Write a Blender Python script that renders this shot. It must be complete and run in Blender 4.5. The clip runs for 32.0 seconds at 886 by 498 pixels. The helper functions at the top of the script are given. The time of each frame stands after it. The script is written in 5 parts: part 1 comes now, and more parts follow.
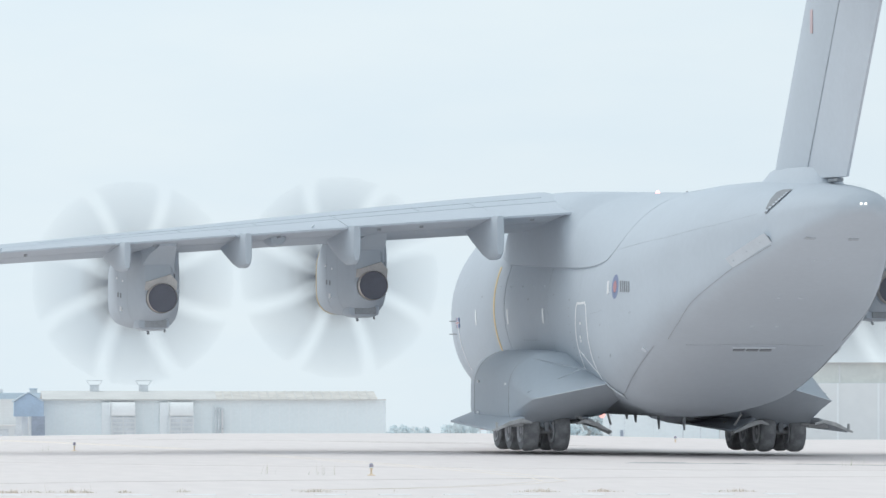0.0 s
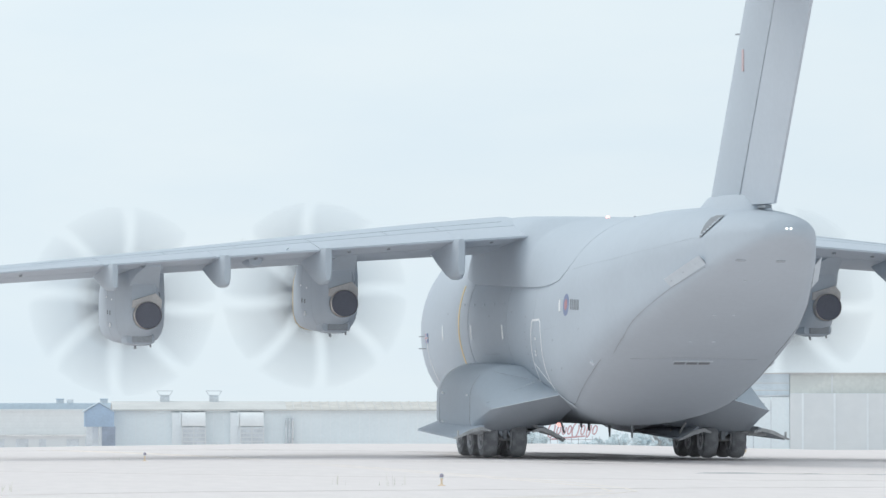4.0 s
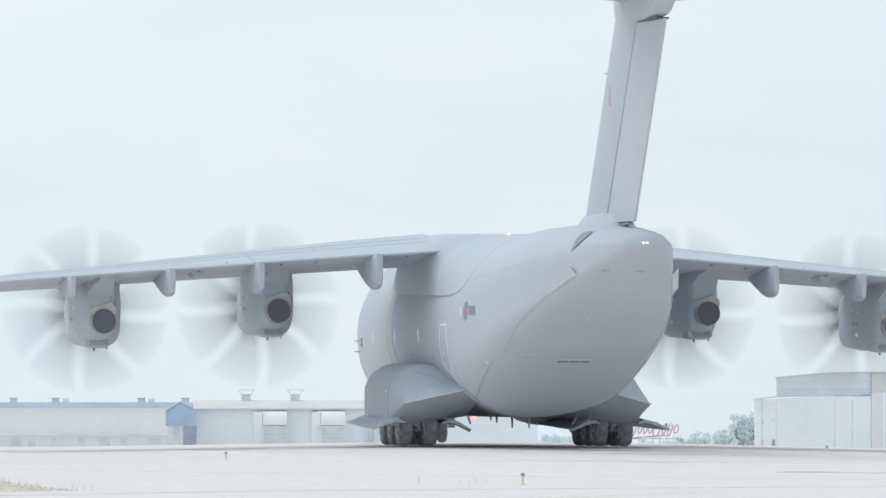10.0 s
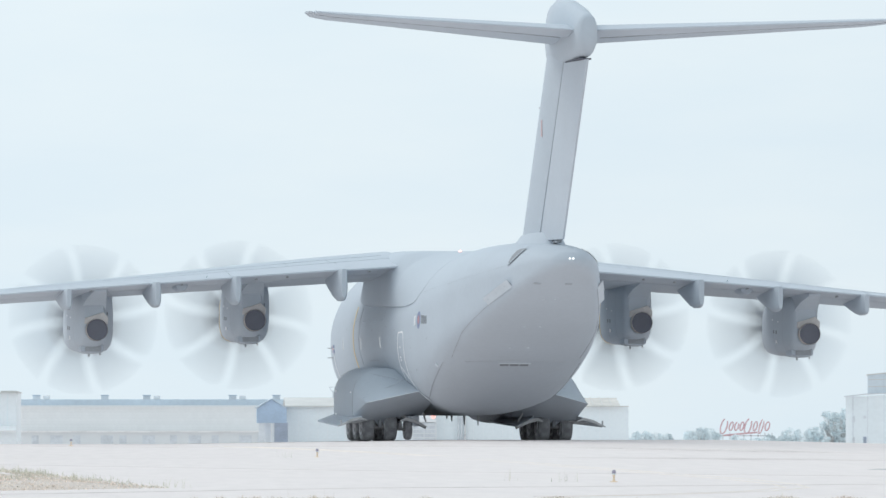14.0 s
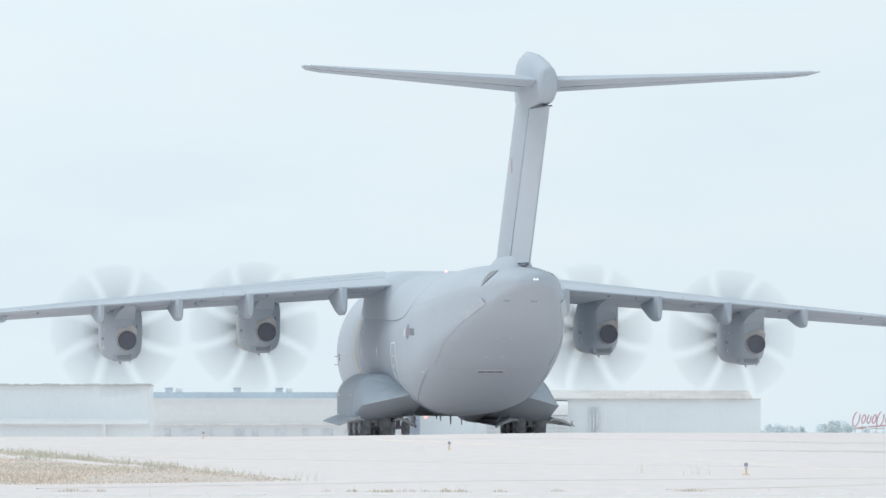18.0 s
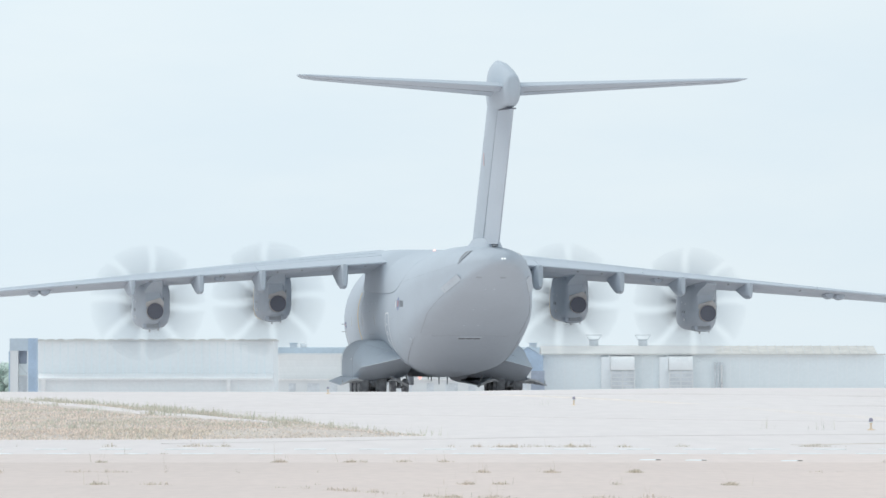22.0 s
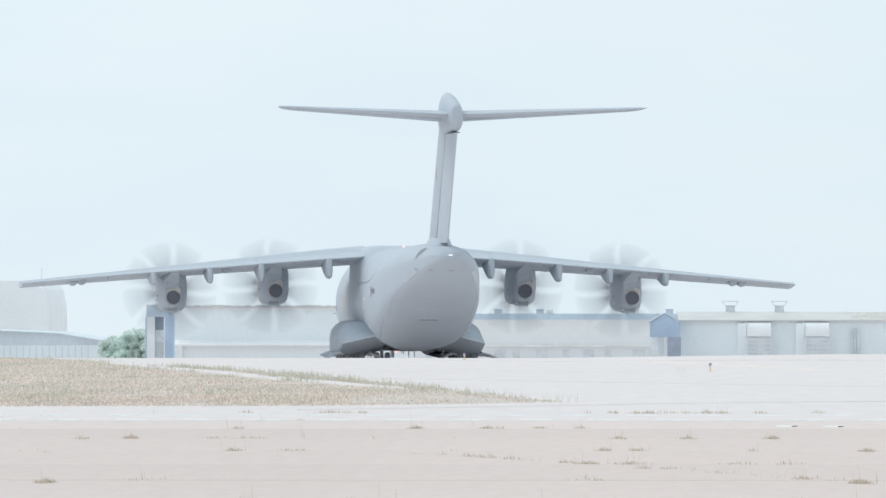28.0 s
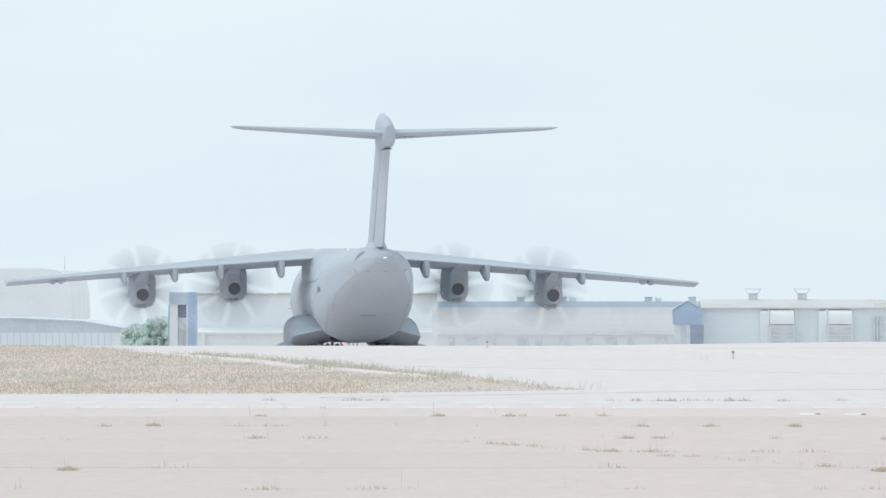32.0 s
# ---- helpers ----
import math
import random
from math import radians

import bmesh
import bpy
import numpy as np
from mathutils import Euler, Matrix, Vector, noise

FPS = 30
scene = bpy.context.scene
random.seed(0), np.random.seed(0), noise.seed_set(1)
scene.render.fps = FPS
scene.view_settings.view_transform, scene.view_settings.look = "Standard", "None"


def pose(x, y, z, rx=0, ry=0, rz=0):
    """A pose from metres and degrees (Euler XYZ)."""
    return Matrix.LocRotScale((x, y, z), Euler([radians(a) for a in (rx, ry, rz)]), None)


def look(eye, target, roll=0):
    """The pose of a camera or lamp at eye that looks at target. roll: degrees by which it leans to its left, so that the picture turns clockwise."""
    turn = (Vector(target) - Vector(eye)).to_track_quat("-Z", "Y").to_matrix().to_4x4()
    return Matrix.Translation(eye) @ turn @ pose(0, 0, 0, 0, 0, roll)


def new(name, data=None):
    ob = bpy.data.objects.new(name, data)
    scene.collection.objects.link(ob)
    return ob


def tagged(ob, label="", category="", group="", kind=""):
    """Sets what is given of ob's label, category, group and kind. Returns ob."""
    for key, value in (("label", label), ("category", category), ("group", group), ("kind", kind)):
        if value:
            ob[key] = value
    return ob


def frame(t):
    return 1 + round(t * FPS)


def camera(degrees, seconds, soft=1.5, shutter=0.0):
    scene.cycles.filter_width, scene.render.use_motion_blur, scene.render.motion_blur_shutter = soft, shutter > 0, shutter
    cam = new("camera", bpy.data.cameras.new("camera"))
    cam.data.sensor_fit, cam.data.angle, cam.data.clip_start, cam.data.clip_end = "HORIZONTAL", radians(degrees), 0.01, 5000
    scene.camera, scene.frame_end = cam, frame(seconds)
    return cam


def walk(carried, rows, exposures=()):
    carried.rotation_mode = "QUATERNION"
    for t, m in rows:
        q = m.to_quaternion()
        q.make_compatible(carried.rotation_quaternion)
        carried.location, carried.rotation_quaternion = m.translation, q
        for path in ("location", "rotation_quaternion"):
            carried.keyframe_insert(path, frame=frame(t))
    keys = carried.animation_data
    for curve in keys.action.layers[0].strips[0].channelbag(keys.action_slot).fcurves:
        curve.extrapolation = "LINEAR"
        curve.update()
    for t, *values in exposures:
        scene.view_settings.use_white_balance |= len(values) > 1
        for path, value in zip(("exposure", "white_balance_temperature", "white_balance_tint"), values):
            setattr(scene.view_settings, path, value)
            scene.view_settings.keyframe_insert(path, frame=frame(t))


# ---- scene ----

# camera on a tripod that pans after the aircraft: seconds, pan, tilt
EYE = (0.0, 0.0, 1.8)
PATH = [
    (0, -4.296, 1.080), (0.5, -4.188, 1.096), (1, -4.070, 1.121), (1.5, -3.964, 1.134), (2, -3.908, 1.149), (2.5, -3.868, 1.151), (3, -3.805, 1.153),
    (3.5, -3.767, 1.164), (5.5, -3.581, 1.144), (6, -3.550, 1.131), (6.5, -3.509, 1.131), (7, -3.460, 1.131), (7.5, -3.381, 1.131), (8, -3.329, 1.133),
    (8.5, -3.263, 1.141), (9, -3.160, 1.141), (9.5, -3.091, 1.157), (10, -3.065, 1.156), (10.5, -3.015, 1.168), (11, -2.958, 1.172), (11.5, -2.918,
    1.167), (12, -2.854, 1.170), (12.5, -2.727, 1.161), (13, -2.607, 1.152), (13.5, -2.470, 1.142), (14, -2.325, 1.133), (14.5, -2.201, 1.140), (16.5,
    -1.641, 1.125), (17, -1.480, 1.106), (17.5, -1.356, 1.098), (18, -1.252, 1.074), (18.5, -1.155, 1.012), (19, -0.973, 0.967), (19.5, -0.831, 0.933),
    (20, -0.713, 0.905), (20.5, -0.634, 0.870), (21, -0.492, 0.833), (21.5, -0.369, 0.774), (22, -0.240, 0.710), (22.5, -0.126, 0.650), (23, -0.000,
    0.595), (23.5, 0.154, 0.584), (24, 0.283, 0.562), (24.5, 0.388, 0.533), (26.5, 0.750, 0.473), (27, 0.797, 0.461), (27.5, 0.821, 0.446), (28, 0.868,
    0.436), (28.5, 0.897, 0.404), (29, 0.960, 0.393), (29.5, 0.994, 0.387), (30, 1.028, 0.376), (30.5, 1.035, 0.366), (31, 1.041, 0.361), (31.5, 1.050,
    0.352), (32, 1.053, 0.336)]
cam = camera(7.192, 32.0, soft=1.45, shutter=0.80)
walk(cam, [(t, pose(*EYE, 90 + tilt, 0, pan)) for t, pan, tilt in PATH])

# the taxi run: seconds, place of the airframe on the ground, heading
TAXI = [
    (0, 18.48, 184.51, -0.02, 7.38), (1, 17.99, 188.24, -0.05, 7.51), (2, 17.53, 191.84, -0.06, 7.61), (3, 17.07, 195.31, -0.06, 7.71), (3.5, 16.84,
    197.01, -0.06, 7.74), (5.5, 16.01, 203.62, 0.01, 7.30), (6, 15.76, 205.67, 0.01, 7.25), (7, 15.23, 210.03, 0.01, 7.19), (8, 14.67, 214.71, 0.02,
    7.13), (9, 14.07, 219.70, 0.04, 7.08), (10, 13.40, 225.06, 0.06, 7.25), (11, 12.66, 230.82, 0.05, 7.34), (12, 11.87, 236.98, 0.03, 7.34), (13, 11.01,
    243.54, -0.01, 7.30), (14, 10.14, 250.41, -0.06, 7.35), (14.5, 9.69, 253.97, -0.09, 7.38), (16.5, 7.58, 270.36, -0.30, 7.59), (17, 6.98, 274.85,
    -0.37, 7.62), (18, 5.80, 284.02, -0.49, 7.65), (19, 4.55, 293.50, -0.60, 7.65), (20, 3.26, 303.27, -0.71, 7.59), (21, 1.93, 313.34, -0.81, 7.58), (22,
    0.55, 323.68, -0.94, 7.60), (23, -0.86, 334.21, -1.08, 7.73), (24, -2.29, 344.89, -1.23, 7.71), (24.5, -3.02, 350.29, -1.31, 7.59), (26.5, -6.04,
    372.73, -1.56, 7.54), (27, -6.80, 378.47, -1.63, 7.44), (28, -8.30, 390.00, -1.77, 7.38), (29, -9.79, 401.54, -1.91, 7.12), (30, -11.22, 413.07,
    -2.05, 6.99), (31, -12.61, 424.62, -2.19, 6.92), (32, -14.01, 436.16, -2.33, 7.13)]

# how the airframe sits on the uneven pavement: seconds, lift, pitch, roll
SIT = [(0, 0.067, 0.30, 0.30), (2, 0.072, 0.27, 0.29), (6, 0.068, 0.27, 0.31), (8, 0.05, 0.15, 0.26), (9, 0.04, 0.08, 0.26), (13, -0.005, -0.17, 0.24), (17, -0.016, -0.235, 0.29), (19, -0.014, -0.22, 0.28), (24, -0.02, -0.235, 0.15), (28, -0.006, -0.2, 0.07), (32, 0.0, -0.18, 0.075)]

# ---- light ----
SUN_AZ, SUN_EL = -52.0, 48.0      # degrees: from the line of sight towards its left, above the horizon
scene.view_settings.exposure = 0.05
world = bpy.data.worlds.new("world")
scene.world = world
world.use_nodes = True
wn, wl = world.node_tree.nodes, world.node_tree.links
wn.clear()


def wnode(kind, **values):
    n = wn.new(kind)
    for k, v in values.items():
        n.inputs[k].default_value = v
    return n


w_out, w_bg = wn.new("ShaderNodeOutputWorld"), wn.new("ShaderNodeBackground")
w_co, w_sep, w_comb, w_max = wn.new("ShaderNodeTexCoord"), wn.new("ShaderNodeSeparateXYZ"), wn.new("ShaderNodeCombineXYZ"), wn.new("ShaderNodeMath")
w_max.operation = "MAXIMUM"
w_max.inputs[1].default_value = 0.03
wl.new(w_co.outputs["Generated"], w_sep.inputs[0])
wl.new(w_sep.outputs["X"], w_comb.inputs["X"])
wl.new(w_sep.outputs["Y"], w_comb.inputs["Y"])
wl.new(w_sep.outputs["Z"], w_max.inputs[0])
wl.new(w_max.outputs[0], w_comb.inputs["Z"])
sky = wn.new("ShaderNodeTexSky")
sky.sky_type = "NISHITA"
sky.sun_disc = False
sky.sun_elevation, sky.sun_rotation = radians(SUN_EL), radians(SUN_AZ)
sky.air_density, sky.dust_density = 1.0, 3.0
wl.new(w_comb.outputs[0], sky.inputs["Vector"])
# a thin, even veil of high cloud over the sky
w_map = wn.new("ShaderNodeMapping")
w_map.inputs["Scale"].default_value = (9.0, 9.0, 34.0)
wl.new(w_co.outputs["Generated"], w_map.inputs["Vector"])
w_noise = wn.new("ShaderNodeTexNoise")
w_noise.inputs["Scale"].default_value = 1.6
w_noise.inputs["Detail"].default_value = 5.0
w_noise.inputs["Roughness"].default_value = 0.55
wl.new(w_map.outputs[0], w_noise.inputs["Vector"])
w_ramp = wn.new("ShaderNodeValToRGB")
w_ramp.color_ramp.elements[0].position, w_ramp.color_ramp.elements[0].color = 0.35, (0.745, 0.865, 0.945, 1)
w_ramp.color_ramp.elements[1].position, w_ramp.color_ramp.elements[1].color = 0.68, (0.80, 0.90, 0.955, 1)
wl.new(w_noise.outputs["Fac"], w_ramp.inputs["Fac"])
w_str = wn.new("ShaderNodeVectorMath")
w_str.operation = "SCALE"
w_str.inputs["Scale"].default_value = 0.1
wl.new(sky.outputs[0], w_str.inputs[0])
w_mix = wn.new("ShaderNodeMixRGB")
w_mix.inputs["Fac"].default_value = 0.93
wl.new(w_str.outputs[0], w_mix.inputs["Color1"])
# the veil glows more on the sun's side of the sky than on the far side
w_dot, w_fall, w_veil = wn.new("ShaderNodeVectorMath"), wn.new("ShaderNodeMath"), wn.new("ShaderNodeVectorMath")
w_dot.operation, w_fall.operation, w_veil.operation = "DOT_PRODUCT", "MULTIPLY_ADD", "SCALE"
w_dot.inputs[1].default_value = (math.sin(radians(SUN_AZ)) * math.cos(radians(SUN_EL)), math.cos(radians(SUN_AZ)) * math.cos(radians(SUN_EL)), math.sin(radians(SUN_EL)))
w_fall.inputs[1].default_value, w_fall.inputs[2].default_value = 0.34, 1.0 - 0.34 * math.cos(radians(SUN_EL)) * math.cos(radians(SUN_AZ))
wl.new(w_co.outputs["Generated"], w_dot.inputs[0])
wl.new(w_dot.outputs["Value"], w_fall.inputs[0])
wl.new(w_ramp.outputs["Color"], w_veil.inputs[0])
wl.new(w_fall.outputs[0], w_veil.inputs["Scale"])
wl.new(w_veil.outputs[0], w_mix.inputs["Color2"])
wl.new(w_mix.outputs[0], w_bg.inputs["Color"])
wl.new(w_bg.outputs[0], w_out.inputs["Surface"])

sun = new("sun", bpy.data.lights.new("sun", "SUN"))
sun.data.energy, sun.data.angle, sun.data.color = 0.65, radians(32.0), (1.0, 0.96, 0.9)
sun.matrix_world = look((300 * math.sin(radians(SUN_AZ)) * math.cos(radians(SUN_EL)), 300 * math.cos(radians(SUN_AZ)) * math.cos(radians(SUN_EL)), 300 * math.sin(radians(SUN_EL))), (0, 0, 0))


# ---- materials ----
def material(name, colour, rough=0.6, metal=0.0, spread=0.08, scale=1.5, fine=25.0, bump=0.02, emit=0.0, second=None, stretch=(1, 1, 1), each=0.0, isle=0.0, leafy=0.0, gloss=0.5):
    """A surface with a slow stain, a fine grain and relief; second: a colour that shows in patches."""
    m = bpy.data.materials.new(name)
    m.use_nodes = True
    nt = m.node_tree
    n, l = nt.nodes, nt.links
    b = n["Principled BSDF"]
    b.inputs["Roughness"].default_value = rough
    b.inputs["Metallic"].default_value = metal
    b.inputs["Specular IOR Level"].default_value = gloss
    co, mp = n.new("ShaderNodeTexCoord"), n.new("ShaderNodeMapping")
    mp.inputs["Scale"].default_value = stretch
    l.new(co.outputs["Object"], mp.inputs["Vector"])
    big, small = n.new("ShaderNodeTexNoise"), n.new("ShaderNodeTexNoise")
    big.inputs["Scale"].default_value, big.inputs["Detail"].default_value = scale, 6
    small.inputs["Scale"].default_value, small.inputs["Detail"].default_value = fine, 4
    for t in (big, small):
        l.new(mp.outputs[0], t.inputs["Vector"])
    ramp = n.new("ShaderNodeValToRGB")
    c = Vector(colour)
    d = Vector(second) if second else c * (1 + spread)
    a = c if second else c * (1 - spread)
    ramp.color_ramp.elements[0].position, ramp.color_ramp.elements[0].color = 0.38, (*a, 1)
    ramp.color_ramp.elements[1].position, ramp.color_ramp.elements[1].color = 0.62, (*d, 1)
    l.new(big.outputs["Fac"], ramp.inputs["Fac"])
    mul = n.new("ShaderNodeMixRGB")
    mul.blend_type = "MULTIPLY"
    mul.inputs["Fac"].default_value = 1.0
    r2 = n.new("ShaderNodeMapRange")
    r2.inputs["From Min"].default_value, r2.inputs["From Max"].default_value = 0.3, 0.7
    r2.inputs["To Min"].default_value, r2.inputs["To Max"].default_value = 1 - spread, 1 + spread * 0.6
    l.new(small.outputs["Fac"], r2.inputs["Value"])
    l.new(ramp.outputs["Color"], mul.inputs["Color1"])
    l.new(r2.outputs[0], mul.inputs["Color2"])
    last = mul.outputs[0]
    if each or isle:
        info = n.new("ShaderNodeObjectInfo" if each else "ShaderNodeNewGeometry")
        r3 = n.new("ShaderNodeMapRange")
        k = each or isle
        r3.inputs["To Min"].default_value, r3.inputs["To Max"].default_value = 1 - k, 1 + k
        l.new(info.outputs["Random" if each else "Random Per Island"], r3.inputs["Value"])
        mu2 = n.new("ShaderNodeMixRGB")
        mu2.blend_type = "MULTIPLY"
        mu2.inputs["Fac"].default_value = 1.0
        l.new(last, mu2.inputs["Color1"])
        l.new(r3.outputs[0], mu2.inputs["Color2"])
        last = mu2.outputs[0]
    l.new(last, b.inputs["Base Color"])
    r4 = n.new("ShaderNodeMapRange")
    r4.inputs["To Min"].default_value, r4.inputs["To Max"].default_value = max(0.05, rough - 0.1), min(1.0, rough + 0.1)
    l.new(big.outputs["Fac"], r4.inputs["Value"])
    l.new(r4.outputs[0], b.inputs["Roughness"])
    if bump:
        bp = n.new("ShaderNodeBump")
        bp.inputs["Strength"].default_value, bp.inputs["Distance"].default_value = 0.6, bump
        l.new(small.outputs["Fac"], bp.inputs["Height"])
        l.new(bp.outputs[0], b.inputs["Normal"])
    if leafy:
        tr, mx = n.new("ShaderNodeBsdfTranslucent"), n.new("ShaderNodeMixShader")
        mx.inputs[0].default_value = leafy
        l.new(last, tr.inputs["Color"])
        l.new(b.outputs[0], mx.inputs[1])
        l.new(tr.outputs[0], mx.inputs[2])
        l.new(mx.outputs[0], n["Material Output"].inputs["Surface"])
    if emit:
        l.new(last, b.inputs["Emission Color"])
        b.inputs["Emission Strength"].default_value = emit
    return m


PAINT = material("airframe_paint", (0.525, 0.575, 0.630), 0.72, 0, 0.018, 0.3, 6.0, 0.0008, gloss=0.3)
PAINT_LIGHT = material("airframe_paint_light", (0.66, 0.71, 0.76), 0.7, 0, 0.03, 0.6, 8.0, 0.001, gloss=0.3)
PAINT_FLAP = material("control_surface_paint", (0.545, 0.59, 0.645), 0.7, 0, 0.02, 0.5, 7.0, 0.001, gloss=0.3)
SEAM = material("panel_seam", (0.36, 0.38, 0.405), 0.7, 0, 0.1, 2, 20, 0)
BLADE = material("blade_composite", (0.30, 0.36, 0.43), 0.5, 0, 0.05, 2, 20, 0)
# near-black raised in colour to stand for haze over dark places
DARK_HAZED = material("hazed_dark", (0.145, 0.15, 0.18), 0.8, 0, 0.04, 3, 20, 0)
EXH = material("exhaust_metal", (0.62, 0.57, 0.53), 0.35, 0.7, 0.15, 4, 30, 0.002)
HEAT = material("heat_shield_paint", (0.65, 0.62, 0.60), 0.5, 0.0, 0.08, 3, 20, 0.002)
# tyre colour far lighter than black: haze is mixed into it
RUBBER_HAZED = material("hazed_tyre_rubber", (0.35, 0.355, 0.37), 0.9, 0, 0.2, 4, 40, 0.004)
RIM = material("wheel_rim", (0.74, 0.75, 0.77), 0.45, 0.1, 0.1, 5, 30, 0)
STEEL = material("gear_steel", (0.50, 0.505, 0.51), 0.45, 0.4, 0.12, 4, 30, 0)
WHITE = material("white_marking", (0.92, 0.93, 0.94), 0.5, 0, 0.04, 3, 20, 0)
YELLOW = material("yellow_marking", (0.79, 0.62, 0.33), 0.5, 0, 0.06, 3, 20, 0)
RED = material("dull_red_marking", (0.56, 0.30, 0.32), 0.5, 0, 0.06, 3, 20, 0)
BLUE = material("dull_blue_marking", (0.26, 0.31, 0.47), 0.5, 0, 0.06, 3, 20, 0)
INK = material("dark_grey_marking", (0.23, 0.245, 0.27), 0.5, 0, 0.06, 3, 20, 0)
GLASS = material("window_glass", (0.80, 0.83, 0.85), 0.12, 0, 0.03, 3, 20, 0)
L_WHITE = material("white_lamp", (1, 1, 0.97), 0.3, 0, 0.0, 3, 20, 0, emit=1.3)
L_RED = material("red_lamp", (1.0, 0.50, 0.46), 0.3, 0, 0.0, 3, 20, 0, emit=1.3)
CONCRETE = material("pale_concrete", (0.765, 0.690, 0.668), 0.7, 0, 0.04, 0.05, 2.2, 0.0, second=(0.80, 0.728, 0.706), stretch=(1, 0.12, 1))
SLAB = material("slab_concrete", (0.705, 0.594, 0.545), 0.88, 0, 0.045, 0.09, 5.0, 0.004, second=(0.775, 0.645, 0.59), stretch=(1, 0.22, 1), each=0.035)
SLAB_PALE = material("paler_slab_concrete", (0.718, 0.615, 0.572), 0.86, 0, 0.045, 0.09, 4.0, 0.003, second=(0.78, 0.662, 0.614), stretch=(1, 0.2, 1), each=0.03)
JOINT = material("joint_filler", (0.63, 0.56, 0.52), 0.9, 0, 0.15, 0.8, 9, 0.004)
LINE_W = material("white_line_paint", (0.86, 0.85, 0.85), 0.7, 0, 0.1, 1.5, 12, 0)
LINE_Y = material("worn_yellow_line", (0.83, 0.74, 0.675), 0.8, 0, 0.05, 0.5, 9, 0)
SKID = material("tar_line", (0.735, 0.665, 0.645), 0.85, 0, 0.05, 0.4, 8, 0)
EARTH = material("dry_earth", (0.64, 0.55, 0.49), 0.95, 0, 0.16, 0.5, 6, 0.02, second=(0.72, 0.635, 0.575))
PEBBLE = material("pale_pebble", (0.80, 0.735, 0.69), 0.9, 0, 0.1, 0.6, 9, 0, isle=0.12)
STRAW = material("dry_grass", (0.88, 0.745, 0.67), 0.9, 0, 0.1, 0.3, 6, 0, second=(0.82, 0.73, 0.635), isle=0.3, leafy=0.45)
GREEN = material("weed_leaf", (0.66, 0.655, 0.555), 0.85, 0, 0.12, 0.6, 8, 0, second=(0.70, 0.65, 0.55), isle=0.2, leafy=0.45)
WEED = material("dry_weed", (0.71, 0.605, 0.52), 0.9, 0, 0.12, 0.6, 8, 0, second=(0.68, 0.62, 0.515), isle=0.22, leafy=0.35)
LAMP_Y = material("yellow_lamp_stem", (0.85, 0.68, 0.50), 0.6, 0, 0.1, 8, 40, 0)
LAMP_B = material("blue_lens", (0.40, 0.37, 0.45), 0.3, 0, 0.05, 8, 40, 0)
CLAD = material("white_cladding", (0.90, 0.955, 0.975), 0.6, 0, 0.03, 0.15, 3, 0.003)
CLAD2 = material("white_corrugated_sheet", (0.93, 0.96, 0.975), 0.6, 0, 0.03, 0.15, 3, 0.003)
ROOFW = material("pale_roof_sheet", (0.70, 0.69, 0.67), 0.7, 0, 0.05, 0.3, 4, 0.003)
TILE = material("weathered_roof_tile", (0.70, 0.67, 0.63), 0.8, 0, 0.07, 0.6, 5, 0.01)
BLUEP = material("pale_blue_sheet", (0.47, 0.59, 0.74), 0.6, 0, 0.06, 0.4, 4, 0.003)
BLUEG = material("blue_grey_roof", (0.61, 0.70, 0.78), 0.65, 0, 0.06, 0.1, 2, 0.003)
STONE = material("limestone_wall", (0.93, 0.92, 0.91), 0.85, 0, 0.04, 0.12, 1.6, 0.0, second=(0.86, 0.855, 0.85), stretch=(1, 1, 3), each=0.012)
STONE_J = material("limestone_joint", (0.905, 0.893, 0.883), 0.9, 0, 0.08, 0.3, 3, 0.01)
PLASTER = material("old_white_plaster", (0.85, 0.865, 0.87), 0.85, 0, 0.02, 0.25, 1.2, 0.0, second=(0.83, 0.85, 0.86))
AWN = material("white_awning_sheet", (0.93, 0.93, 0.93), 0.5, 0, 0.03, 0.5, 5, 0.003)
SEAM_SOFT = material("faint_panel_seam", (0.445, 0.485, 0.53), 0.7, 0, 0.08, 2, 20, 0)
FLASH = material("faded_flash_paint", (0.60, 0.46, 0.47), 0.6, 0, 0.06, 3, 20, 0)
TAR = material("dark_tar_patch", (0.50, 0.475, 0.47), 0.8, 0, 0.15, 0.6, 8, 0.002)
# distant haze is put into this paler, bluer leaf colour
LEAF_FAR = material("hazy_far_leaf", (0.80, 0.86, 0.88), 0.75, 0, 0.08, 0.4, 4, 0, isle=0.1, leafy=0.65)
SHUT = material("grey_shutter", (0.76, 0.79, 0.82), 0.55, 0.1, 0.08, 0.8, 6, 0.003)
DOORG = material("blue_grey_door", (0.38, 0.43, 0.52), 0.6, 0, 0.1, 0.8, 6, 0.003)
METAL = material("bright_sheet_metal", (0.80, 0.80, 0.81), 0.3, 0.75, 0.05, 0.8, 6, 0.003)
HANG = material("hangar_grey_sheet", (0.72, 0.79, 0.84), 0.6, 0, 0.05, 0.15, 3, 0.003)
HANGB = material("hangar_beige_sheet", (0.74, 0.76, 0.73), 0.7, 0, 0.06, 0.15, 3, 0.003)
BARK = material("bark", (0.60, 0.61, 0.61), 0.9, 0, 0.2, 2, 12, 0.02)
# leaf colour paled well beyond real foliage, standing in for haze
LEAF_HAZED = material("hazed_tree_leaf", (0.79, 0.87, 0.83), 0.75, 0, 0.1, 0.4, 4, 0, isle=0.12, leafy=0.7)
SIGNR = material("pale_red_sign", (0.70, 0.45, 0.48), 0.6, 0, 0.06, 1, 6, 0)


